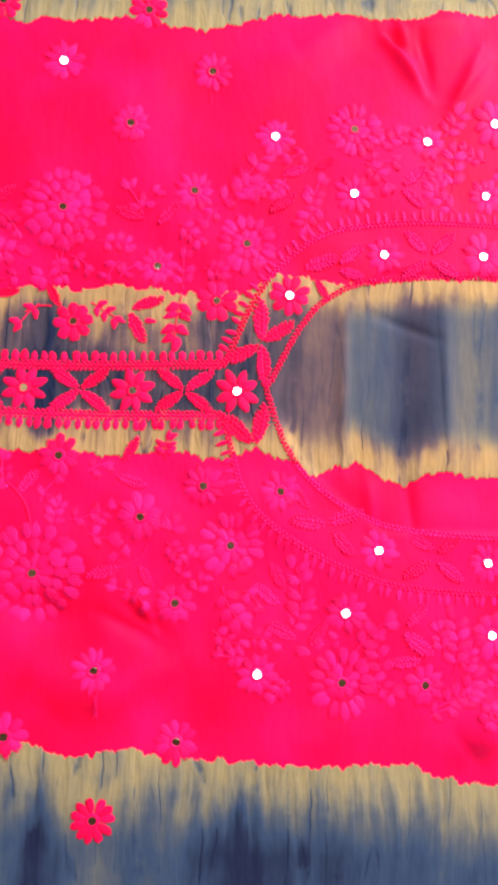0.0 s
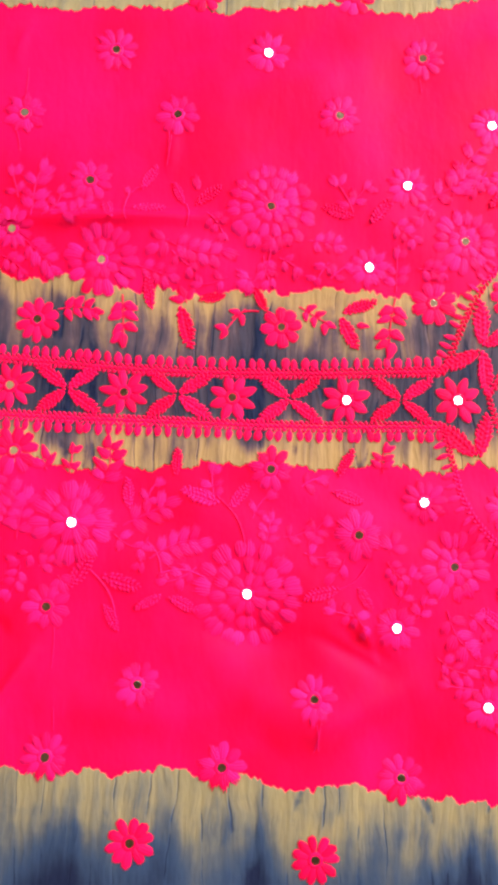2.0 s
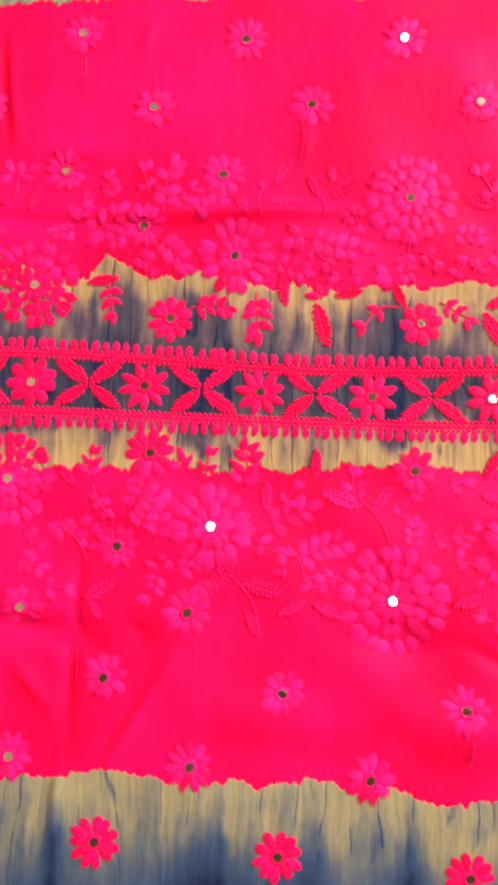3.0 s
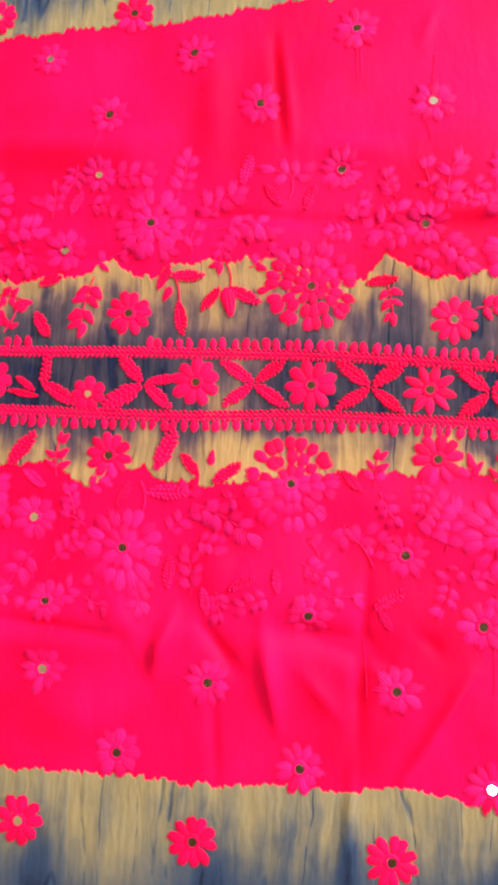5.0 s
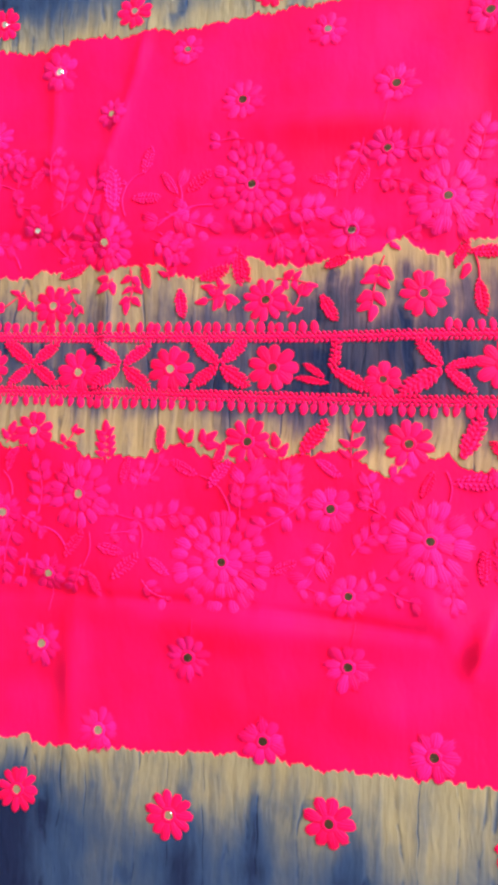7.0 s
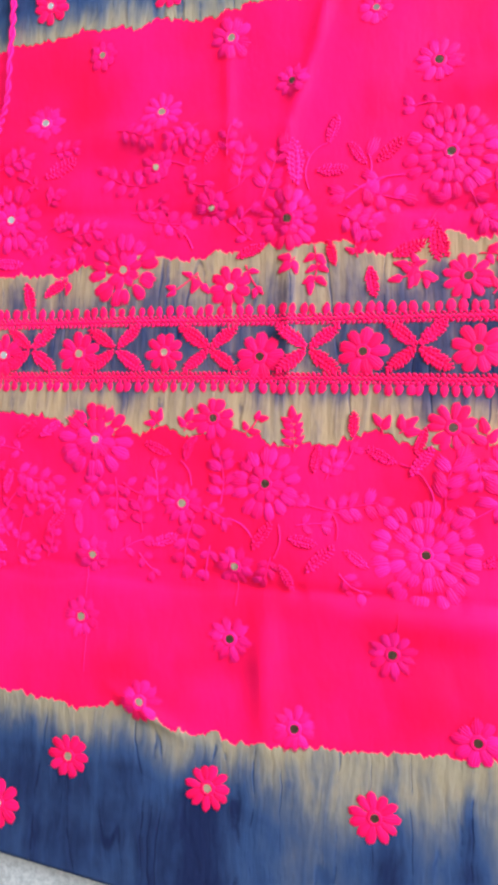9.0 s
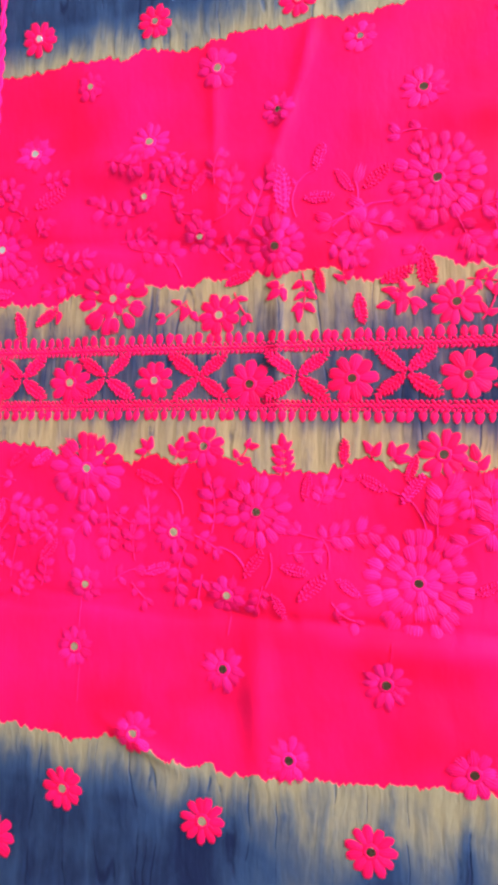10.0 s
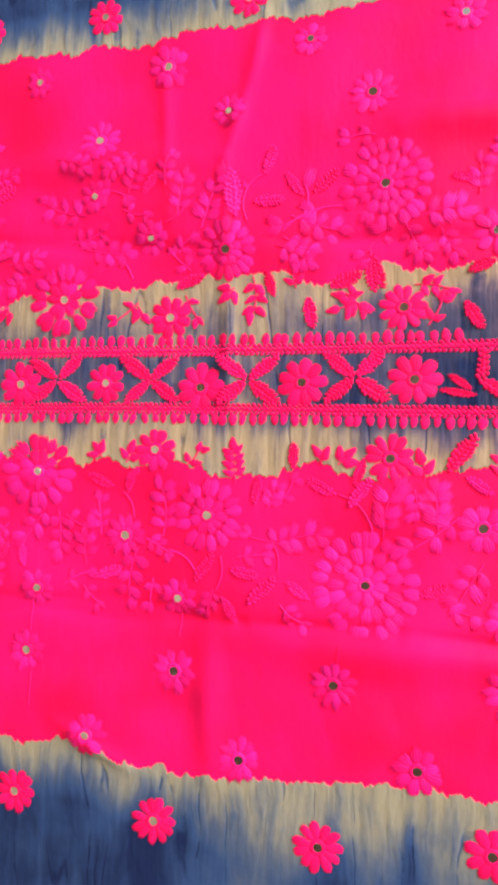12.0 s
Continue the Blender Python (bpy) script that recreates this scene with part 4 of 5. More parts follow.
flower(-0.2456, -0.1027, 0.0160, 10, lean=(4, 2.5))
flower(-0.1931, -0.2389, 0.0160, 11, lean=(-16, 1))
flower(-0.2501, -0.1856, 0.0160, 9, lean=(-1.3, 0.8))
flower(-0.2514, -0.2857, 0.0160, 11, lean=(-1.2, 4.3))
flower(-0.3734, -0.2840, 0.0160, 10, lean=(0.5, -0.6))
flower(-0.4242, -0.2341, 0.0160, 9, lean=(-0.6, -0.5))
flower(-0.3082, -0.2358, 0.0160, 10, lean=(-0.5, -2.3))
flower(-0.3056, -0.1422, 0.0160, 9, lean=(5.4, -5))
flower(-0.4800, 0.0960, 0.0160, 9, lean=(-9.4, -0.3))
flower(-0.4333, 0.0523, 0.0160, 10, lean=(-0.4, 1))
flower(-0.4414, -0.0452, 0.0160, 10, lean=(-0.5, -0.4))
flower(-0.5447, -0.0460, 0.0160, 11, lean=(0.9, 2.5))
flower(-0.4895, -0.0880, 0.0160, 9, lean=(-1.2, -1))
flower(-0.4763, -0.1855, 0.0160, 9, lean=(5, 1.4))
flower(-0.3679, -0.1874, 0.0160, 10, lean=(-2.6, 6))
flower(-0.5884, -0.2894, 0.0160, 11, lean=(2, -1.5))
flower(-0.4858, -0.2799, 0.0160, 9, lean=(-3.1, 0.8))
flower(-0.5361, 0.0502, 0.0155, 11, lean=(-2.2, -2.7))
flower(-0.6912, 0.0495, 0.0155, 9, lean=(-3.4, -1.3))
flower(-0.7204, -0.0996, 0.0155, 11, lean=(2.9, -1.1))
flower(-0.6837, -0.1877, 0.0155, 10, lean=(-3.8, 1.7))
flower(-0.5791, -0.1879, 0.0155, 11, lean=(0.2, 2.2))
flower(-0.7928, -0.1821, 0.0155, 9, lean=(3.1, -0.4))
flower(-0.7452, -0.2347, 0.0155, 10, lean=(-0.4, -0.1))
flower(-0.6395, -0.2410, 0.0155, 11, lean=(-2.9, 1.7))
flower(-0.5284, -0.2359, 0.0155, 9, lean=(3.6, 0.5))
flower(-0.7973, -0.2781, 0.0155, 10, lean=(-0.6, -0.7))
flower(-0.6963, -0.2863, 0.0155, 11, lean=(-2, -2.1))
flower(-0.6499, 0.1854, 0.0120, 9, lean=(-1, -2.2))
flower(0.0410, 0.1540, 0.0160, 11, lean=(6, 0))
flower(-0.4580, 0.1490, 0.0130, 9, lean=(-1.1, -4.1))
flower(-0.7460, 0.1360, 0.0120, 8, lean=(0.9, 0.1))
flower(-0.7050, 0.1050, 0.0130, 8, lean=(-3, -6))
flower(-0.0460, 0.0510, 0.0150, 8, lean=(-4.3, -2))
flower(0.0600, 0.0700, 0.0160, 8, lean=(-3.1, 1.7))
flower(-0.0512, -0.0490, 0.0160, 9, lean=(6.3, 0.2))
flower(0.0090, -0.0920, 0.0180, 9, lean=(5.6, -5.2))
flower(-0.2160, 0.0510, 0.0160, 10, lean=(-5.8, 2.6))
flower(-0.2260, -0.0410, 0.0170, 10, lean=(-0.1, -5))
flower(-0.1980, -0.1440, 0.0160, 9, lean=(-1.6, -2.7))
flower(-0.4770, -0.1420, 0.0140, 9, lean=(-0.6, 2.3))
flower(-0.7000, -0.0410, 0.0150, 9, lean=(0.1, 1))
flower(-0.6820, -0.1400, 0.0140, 9, lean=(-1.8, -1.1))
flower(-0.7850, -0.1380, 0.0140, 8, lean=(0.3, -0.7))
flower(0.2720, -0.1760, 0.0180, 8, lean=(-9, -1))
flower(0.2670, -0.2310, 0.0110, 6, mirror=False)
flower(0.2790, 0.2260, 0.0201, 9, lean=(9, 0))
flower(0.2690, 0.1160, 0.0190, 10, lean=(2, -1))
flower(-0.8510, -0.3180, 0.0173, 9, lean=(4.9, -2.5))
flower(-0.1539, 0.0015, 0.0168, 9, lean=(1.8, -5.5))
flower(-0.0790, 0.0000, 0.0168, 8, lean=(-3.4, -5.6))
flower(0.0000, 0.0000, 0.0168, 8, lean=(0, 5))
flower(0.0767, 0.0017, 0.0168, 8, lean=(0, 2))
flower(-0.2315, 0.0039, 0.0168, 9, lean=(1, -3.7))
flower(-0.3079, 0.0052, 0.0168, 9, lean=(-0.3, -3.3))
flower(-0.3848, 0.0058, 0.0168, 9, lean=(0.1, -0.8))
flower(-0.5298, 0.0037, 0.0168, 9, lean=(1, 0.6))
flower(-0.6006, 0.0031, 0.0168, 9, lean=(1.2, -1.1))
flower(-0.6690, 0.0011, 0.0168, 9, lean=(4.9, 0.7))
flower(-0.8024, 0.0052, 0.0163, 9, lean=(3.6, 3.5))
flower(-0.7370, 0.0050, 0.0140, 9, lean=(-2.3, -4.4))
flower(-0.8640, 0.0050, 0.0160, 9, lean=(3.3, -1))
flower(-0.4580, -0.0040, 0.0125, 7, lean=(0.2, -0.7))
rosette(-0.0556, 0.1353, 0.0348, 3, lean=(0.3, -3.1))
rosette(0.0817, 0.1145, 0.0252, 2, lean=(-0.3, -1.2))
rosette(-0.1732, 0.0943, 0.0278, 2, lean=(-0, -6.1))
rosette(0.1643, 0.2121, 0.0243, 2, lean=(2.1, 0.9))
rosette(-0.5476, 0.1298, 0.0322, 3, lean=(-4.5, -1.9))
rosette(-0.4198, 0.1141, 0.0270, 2, lean=(0.1, 1.6))
rosette(-0.0654, -0.1330, 0.0391, 3, lean=(-7, 7))
rosette(-0.1842, -0.0882, 0.0304, 2, lean=(-3, 17))
rosette(0.0746, -0.1120, 0.0261, 2, lean=(0, 3.6))
rosette(0.1577, -0.2093, 0.0270, 2, lean=(0.1, -2.6))
rosette(-0.4279, -0.1056, 0.0287, 2, lean=(2.8, 1.6))
rosette(-0.5597, -0.1258, 0.0365, 3, lean=(2.6, -0.5))
rosette(-0.6625, -0.0844, 0.0261, 2, lean=(-0, -1.5))
rosette(-0.3097, 0.0727, 0.0340, 3, lean=(-1.6, -4.1))
rosette(-0.3190, -0.0600, 0.0340, 3, lean=(-1.4, -2.8))
rosette(-0.8630, 0.1080, 0.0271, 2, lean=(-3.7, 0.4))
rosette(-0.7700, 0.0650, 0.0281, 2, lean=(1.2, -0.9))
rosette(-0.6517, 0.0930, 0.0220, 2, lean=(3.6, 2.4))
rosette(-0.7865, -0.0569, 0.0290, 2, lean=(2.7, -1.6))
stem(-0.2840, 0.2390, -0.2830, 0.2180, 0.02, 0.0003)
stem(-0.1270, 0.1850, -0.1300, 0.1630, 0.02, 0.0003)
stem(-0.2370, 0.1870, -0.2330, 0.1700, 0.02, 0.0003)
stem(-0.2310, 0.2330, -0.2320, 0.2160, 0.02, 0.0003)
stem(-0.0160, -0.2160, -0.0190, -0.2340, 0.02, 0.0003)
stem(-0.1890, -0.2070, -0.1890, -0.2220, 0.02, 0.0003)
stem(-0.1920, -0.1570, -0.1920, -0.1830, 0.02, 0.0003)
stem(-0.2710, -0.1550, -0.2680, -0.1910, 0.02, 0.0003)
stem(-0.2810, 0.2380, -0.2800, 0.2200, 0.02, 0.0003)
stem(-0.4580, 0.1830, -0.4610, 0.1640, 0.02, 0.0003)
stem(-0.4720, -0.1580, -0.4750, -0.1710, 0.02, 0.0003)
stem(-0.7900, -0.1480, -0.7900, -0.1690, 0.02, 0.0003)
stem(-0.7880, -0.1960, -0.7880, -0.2190, 0.02, 0.0003)
stem(-0.6800, -0.1490, -0.6810, -0.1660, 0.02, 0.0003)
stem(-0.6830, -0.1950, -0.6830, -0.2040, 0.02, 0.0003)
stem(-0.5760, -0.1610, -0.5770, -0.1740, 0.02, 0.0003)
stem(-0.7470, 0.1660, -0.7480, 0.1500, 0.02, 0.0003)
stem(-0.0160, -0.2130, -0.0170, -0.2310, 0.02, 0.0003)
stem(-0.1290, 0.1880, -0.1290, 0.1690, 0.02, 0.0003)
stem(-0.0180, -0.2140, -0.0160, -0.2330, 0.02, 0.0003)
stem(0.0500, 0.2420, 0.0520, 0.2270, 0.02, 0.0003)
knotted_leaf(0.1280, 0.1790, 0.1080, 0.1710)
knotted_leaf(0.1340, 0.1780, 0.1480, 0.1870)
knotted_leaf(0.1180, 0.1550, 0.0990, 0.1410)
knotted_leaf(0.2030, 0.1690, 0.2210, 0.1850)
knotted_leaf(0.2030, 0.1650, 0.2190, 0.1520)
knotted_leaf(0.1530, 0.1030, 0.1710, 0.1180)
knotted_leaf(0.1530, 0.0980, 0.1720, 0.0930)
knotted_leaf(0.2220, 0.1160, 0.2060, 0.1320)
knotted_leaf(0.2270, 0.1160, 0.2450, 0.1320)
knotted_leaf(0.2220, 0.1090, 0.2030, 0.0960)
knotted_leaf(0.2270, 0.1100, 0.2480, 0.0990)
knotted_leaf(0.1350, 0.0900, 0.1440, 0.0750)
knotted_leaf(0.1260, 0.0980, 0.1510, 0.1070)
knotted_leaf(0.1440, -0.0960, 0.1180, -0.0920)
knotted_leaf(0.1460, -0.0940, 0.1720, -0.0860)
knotted_leaf(0.1500, -0.1000, 0.1640, -0.1180)
knotted_leaf(0.1310, -0.0840, 0.1210, -0.0680)
knotted_leaf(0.2260, -0.1130, 0.2070, -0.1020)
knotted_leaf(0.2300, -0.1150, 0.2470, -0.1040)
knotted_leaf(0.2240, -0.1220, 0.2030, -0.1330)
knotted_leaf(0.2300, -0.1220, 0.2490, -0.1370)
knotted_leaf(0.1100, -0.1540, 0.0930, -0.1400)
knotted_leaf(0.1230, -0.1780, 0.1020, -0.1670)
knotted_leaf(0.1340, -0.1820, 0.1460, -0.1670)
knotted_leaf(0.2050, -0.1680, 0.2200, -0.1540)
knotted_leaf(0.2030, -0.1730, 0.2240, -0.1900)
knotted_leaf(-0.5560, 0.0880, -0.5550, 0.0620)
knotted_leaf(-0.4990, 0.0530, -0.4890, 0.0350)
knotted_leaf(-0.5100, -0.0530, -0.4930, -0.0320)
knotted_leaf(-0.6200, 0.0610, -0.6240, 0.0780)
knotted_leaf(-0.5830, 0.0660, -0.5620, 0.0740)
knotted_leaf(-0.5970, 0.0600, -0.5940, 0.0390)
knotted_leaf(-0.5550, 0.0830, -0.5490, 0.0640)
knotted_leaf(-0.8330, 0.0490, -0.8150, 0.0600)
knotted_leaf(-0.8480, 0.0590, -0.8430, 0.0370)
knotted_leaf(-0.6060, -0.0530, -0.6050, -0.0360)
knotted_leaf(-0.8480, -0.0550, -0.8330, -0.0450)
knotted_leaf(-0.8290, -0.0550, -0.8140, -0.0450)
knotted_leaf(-0.7210, -0.0620, -0.7110, -0.0540)
knotted_leaf(-0.8220, -0.1230, -0.8080, -0.1090)
knotted_leaf(-0.8338, 0.1361, -0.8102, 0.1485)
knotted_leaf(-0.5603, -0.0466, -0.5667, -0.0626)
knotted_leaf(-0.8804, -0.1372, -0.9060, -0.1456)
knotted_leaf(0.1048, -0.1241, 0.1136, -0.1421)
knotted_leaf(-0.9225, -0.1200, -0.9309, -0.1456)
knotted_leaf(-0.8532, 0.0731, -0.8752, 0.0754)
knotted_leaf(-0.6869, 0.0706, -0.6684, 0.0770)
knotted_leaf(0.2149, -0.1935, 0.1921, -0.1952)
knotted_leaf(-0.8548, -0.1396, -0.8702, -0.1281)
knotted_leaf(-0.8545, -0.1485, -0.8789, -0.1494)
knotted_leaf(-0.8989, 0.1108, -0.8976, 0.1284)
knotted_leaf(-0.9003, -0.1273, -0.9117, -0.1420)
knotted_leaf(-0.4808, 0.0773, -0.4972, 0.0718)
knotted_leaf(-0.8567, -0.0967, -0.8519, -0.0805)
sprig(0.0770, 0.1530, 0.1020, 0.1910, 7)
sprig(0.1300, 0.1470, 0.1390, 0.1730, 5)
sprig(0.1360, 0.1460, 0.1230, 0.1230, 6)
sprig(0.1830, 0.2030, 0.2060, 0.2160, 6)
sprig(0.1750, 0.1820, 0.1950, 0.1640, 5)
sprig(0.2430, 0.1530, 0.2210, 0.1710, 6)
sprig(0.2440, 0.1730, 0.2440, 0.2080, 6)
sprig(0.2380, 0.2150, 0.2520, 0.2390, 6)
sprig(0.2690, 0.1960, 0.2490, 0.2050, 5)
sprig(0.1240, -0.1610, 0.1190, -0.1190, 7)
sprig(0.1220, -0.1710, 0.1350, -0.1510, 5)
sprig(0.1340, -0.1890, 0.1200, -0.1850, 1)
sprig(0.1710, -0.1830, 0.1940, -0.1600, 5)
sprig(0.1860, -0.2020, 0.1780, -0.1690, 5)
sprig(0.2410, -0.1970, 0.2390, -0.1550, 8)
sprig(0.1810, -0.2060, 0.2030, -0.2190, 6)
sprig(0.2340, -0.2230, 0.2630, -0.2010, 7)
sprig(0.2250, -0.2330, 0.2410, -0.2280, 4)
sprig(0.0720, -0.1450, 0.0900, -0.1710, 6)
sprig(-0.5640, 0.0590, -0.5800, 0.0610, 3)
sprig(-0.5690, 0.0570, -0.5580, 0.0490, 2)
sprig(-0.5260, 0.0640, -0.5040, 0.0590, 5)
sprig(-0.5240, -0.0590, -0.5270, -0.0420, 3)
sprig(-0.8300, 0.1170, -0.8210, 0.1260, 5)
sprig(-0.6050, 0.0680, -0.6060, 0.0810, 4)
sprig(-0.5660, 0.0550, -0.5840, 0.0500, 3)
sprig(-0.5700, 0.0600, -0.5560, 0.0500, 4)
sprig(-0.6340, 0.0710, -0.6360, 0.0450, 6)
sprig(-0.6460, 0.0680, -0.6550, 0.0600, 3)
sprig(-0.8130, 0.0580, -0.8160, 0.0480, 1)
sprig(-0.7170, 0.0590, -0.7350, 0.0460, 4)
sprig(-0.7150, 0.0590, -0.7070, 0.0470, 2)
sprig(-0.6790, 0.0620, -0.6690, 0.0450, 4)
sprig(-0.5200, 0.0410, -0.5120, 0.0590, 4)
sprig(-0.7390, -0.0460, -0.7450, -0.0370, 3)
sprig(-0.7210, -0.0500, -0.7160, -0.0370, 3)
sprig(-0.6770, -0.0500, -0.6680, -0.0370, 4)
sprig(-0.6440, -0.0590, -0.6460, -0.0350, 8)
sprig(-0.5870, -0.0500, -0.5920, -0.0390, 2)
sprig(-0.5770, -0.0500, -0.5670, -0.0410, 3)
sprig(-0.8470, -0.0800, -0.8120, -0.0870, 7)
sprig(-0.8210, -0.1390, -0.8170, -0.1210, 5)
sprig(-0.8450, -0.1320, -0.8390, -0.1060, 4)
sprig(-0.8744, -0.1162, -0.8637, -0.0914, 6)
sprig(-0.8773, -0.0841, -0.8584, -0.0754, 5)
sprig(-0.9225, 0.1193, -0.9290, 0.0931, 4)
sprig(0.2882, -0.1903, 0.2742, -0.2024, 4)
sprig(-0.8264, 0.1553, -0.8075, 0.1603, 5)
sprig(-0.9135, -0.0851, -0.9297, -0.0635, 5)
sprig(-0.8886, -0.1196, -0.8805, -0.1018, 5)
sprig(0.0660, -0.1733, 0.0882, -0.1820, 5)
sprig(-0.8693, 0.1460, -0.8433, 0.1532, 6)
sprig(-0.9330, -0.0490, -0.9061, -0.0467, 5)
sprig(-0.8400, -0.1503, -0.8322, -0.1312, 6)
sprig(-0.9156, -0.0625, -0.8924, -0.0763, 6)
sprig(-0.8026, 0.0819, -0.8276, 0.0719, 5)
sprig(-0.8550, -0.1090, -0.8438, -0.0940, 4)
sprig(-0.8542, -0.1262, -0.8631, -0.1110, 5)
sprig(0.1169, -0.2091, 0.1043, -0.2218, 5)
sprig(0.0954, 0.1629, 0.0870, 0.1473, 5)
sprig(-0.9037, 0.1542, -0.9303, 0.1590, 5)
sprig(-0.9088, 0.1265, -0.9078, 0.1010, 4)
sprig(-0.9254, 0.0794, -0.8991, 0.0853, 6)
sprig(0.0861, -0.1913, 0.0650, -0.1891, 5)
sprig(-0.9195, -0.1514, -0.9177, -0.1333, 6)
sprig(0.1766, 0.1883, 0.2001, 0.1904, 4)
sprig(0.1548, -0.1776, 0.1390, -0.1840, 4)
sprig(-0.8413, 0.1294, -0.8547, 0.1394, 4)
sprig(0.0865, -0.1454, 0.0983, -0.1578, 4)
sprig(0.1088, 0.1653, 0.0994, 0.1511, 6)
sprig(0.2841, 0.1888, 0.2927, 0.1710, 4)
sprig(0.1259, 0.1890, 0.1099, 0.1817, 4)
sprig(-0.8861, 0.0935, -0.8876, 0.0726, 5)
sprig(-0.8354, 0.0925, -0.8473, 0.0801, 5)
sprig(-0.8461, -0.0660, -0.8654, -0.0619, 4)
sprig(-0.8886, 0.0977, -0.9056, 0.0931, 4)
sprig(-0.8851, 0.1377, -0.8770, 0.1560, 4)
sprig(-0.8119, -0.0960, -0.8285, -0.1106, 5)
sprig(-0.8785, -0.0649, -0.8834, -0.0828, 4)
sprig(-0.8932, 0.1398, -0.9126, 0.1374, 6)
sprig(-0.9056, -0.1123, -0.9259, -0.0945, 5)
sprig(0.2518, -0.2032, 0.2537, -0.1828, 6)
sprig(0.2352, 0.1685, 0.2276, 0.1859, 6)
sprig(0.2321, -0.1859, 0.2250, -0.1671, 5)
sprig(-0.9046, -0.0903, -0.8959, -0.1102, 4)
sprig(-0.8281, 0.0998, -0.8128, 0.1068, 6)
sprig(-0.8397, -0.0958, -0.8216, -0.0927, 6)
sprig(0.0909, -0.1774, 0.1115, -0.1842, 5)
sprig(-0.8989, -0.0553, -0.8735, -0.0460, 4)
sprig(0.2481, -0.2241, 0.2619, -0.2144, 6)
sprig(-0.9360, 0.1434, -0.9150, 0.1471, 6)
sprig(-0.9205, -0.0879, -0.9378, -0.0785, 5)
sprig(0.2847, -0.2204, 0.2672, -0.2089, 5)
# between the flowers at the far end
knotted_leaf(-0.6255, 0.1418, -0.6192, 0.1596, 0.95)
knotted_leaf(-0.6329, 0.1241, -0.6129, 0.1237, 0.95)
knotted_leaf(-0.6462, 0.1136, -0.6478, 0.1456, 0.95)
knotted_leaf(-0.6010, 0.1266, -0.6111, 0.1413, 0.95)
knotted_leaf(-0.5936, 0.1278, -0.5773, 0.1415, 0.95)
knotted_leaf(-0.7104, 0.1351, -0.6995, 0.1481, 0.95)
knotted_leaf(-0.4907, 0.1286, -0.5074, 0.1318, 0.95)
knotted_leaf(-0.7312, -0.0666, -0.7489, -0.0584, 0.95)
knotted_leaf(-0.7201, -0.0703, -0.7146, -0.0548, 0.95)
knotted_leaf(-0.7957, -0.1236, -0.7983, -0.1079, 0.95)
knotted_leaf(-0.7423, -0.1286, -0.7231, -0.1223, 0.95)
knotted_leaf(-0.6702, -0.1274, -0.6581, -0.1103, 0.95)
knotted_leaf(-0.6462, -0.1190, -0.6277, -0.1232, 0.95)
knotted_leaf(-0.6509, -0.1364, -0.6428, -0.1524, 0.95)
knotted_leaf(-0.6339, -0.1395, -0.6167, -0.1238, 0.95)
knotted_leaf(-0.5948, -0.1360, -0.6090, -0.1252, 0.95)
knotted_leaf(-0.6308, -0.0759, -0.6280, -0.0589, 0.95)
knotted_leaf(-0.5791, -0.0693, -0.5967, -0.0599, 0.95)
knotted_leaf(-0.5699, -0.0762, -0.5566, -0.0593, 0.95)
knotted_leaf(-0.4986, -0.0567, -0.4843, -0.0674, 0.95)
knotted_leaf(-0.5268, -0.1303, -0.5106, -0.1233, 0.95)
knotted_leaf(-0.4878, -0.1289, -0.4919, -0.1156, 0.95)
sprig(-0.5992, 0.1320, -0.5933, 0.1459, 1)
sprig(-0.6027, 0.1117, -0.5699, 0.1012, 6)
sprig(-0.5917, 0.1157, -0.6221, 0.1028, 4)
sprig(-0.6846, 0.1225, -0.6793, 0.1491, 6)
sprig(-0.6669, 0.1135, -0.6544, 0.1481, 7)
sprig(-0.7577, 0.1258, -0.7903, 0.1393, 6)
sprig(-0.7418, 0.1383, -0.7177, 0.1309, 4)
sprig(-0.7625, 0.1079, -0.7383, 0.1152, 5)
sprig(-0.8114, 0.0933, -0.7849, 0.0988, 6)
sprig(-0.7494, 0.0999, -0.7171, 0.0952, 6)
sprig(-0.6841, 0.0952, -0.6727, 0.1038, 4)
sprig(-0.6784, 0.0832, -0.6922, 0.0964, 4)
sprig(-0.6145, 0.0925, -0.5925, 0.0786, 6)
sprig(-0.5451, 0.1003, -0.5627, 0.0777, 4)
sprig(-0.5340, 0.1014, -0.5203, 0.0782, 6)
sprig(-0.5220, 0.1070, -0.4934, 0.1086, 6)
sprig(-0.4907, 0.1226, -0.4906, 0.1454, 5)
sprig(-0.5115, 0.0963, -0.5001, 0.0806, 5)
sprig(-0.6376, 0.1329, -0.6415, 0.1385, 1)
sprig(-0.6942, -0.0943, -0.6976, -0.0596, 7)
sprig(-0.7828, -0.0845, -0.8013, -0.1092, 5)
sprig(-0.7706, -0.0881, -0.7720, -0.1183, 6)
sprig(-0.7621, -0.0879, -0.7472, -0.0952, 4)
sprig(-0.7489, -0.1158, -0.7461, -0.0875, 5)
sprig(-0.7119, -0.1131, -0.7169, -0.1486, 6)
sprig(-0.7619, -0.1334, -0.7436, -0.1252, 4)
sprig(-0.7492, -0.1370, -0.7365, -0.1497, 4)
sprig(-0.7033, -0.1026, -0.6864, -0.1121, 5)
sprig(-0.6158, -0.0992, -0.5807, -0.0929, 7)
sprig(-0.6158, -0.1010, -0.6408, -0.0956, 4)
sprig(-0.6219, -0.0775, -0.6176, -0.0610, 5)
sprig(-0.6131, -0.0729, -0.6044, -0.0571, 4)
sprig(-0.5469, -0.0915, -0.5373, -0.0590, 7)
sprig(-0.5161, -0.0871, -0.5184, -0.0587, 7)
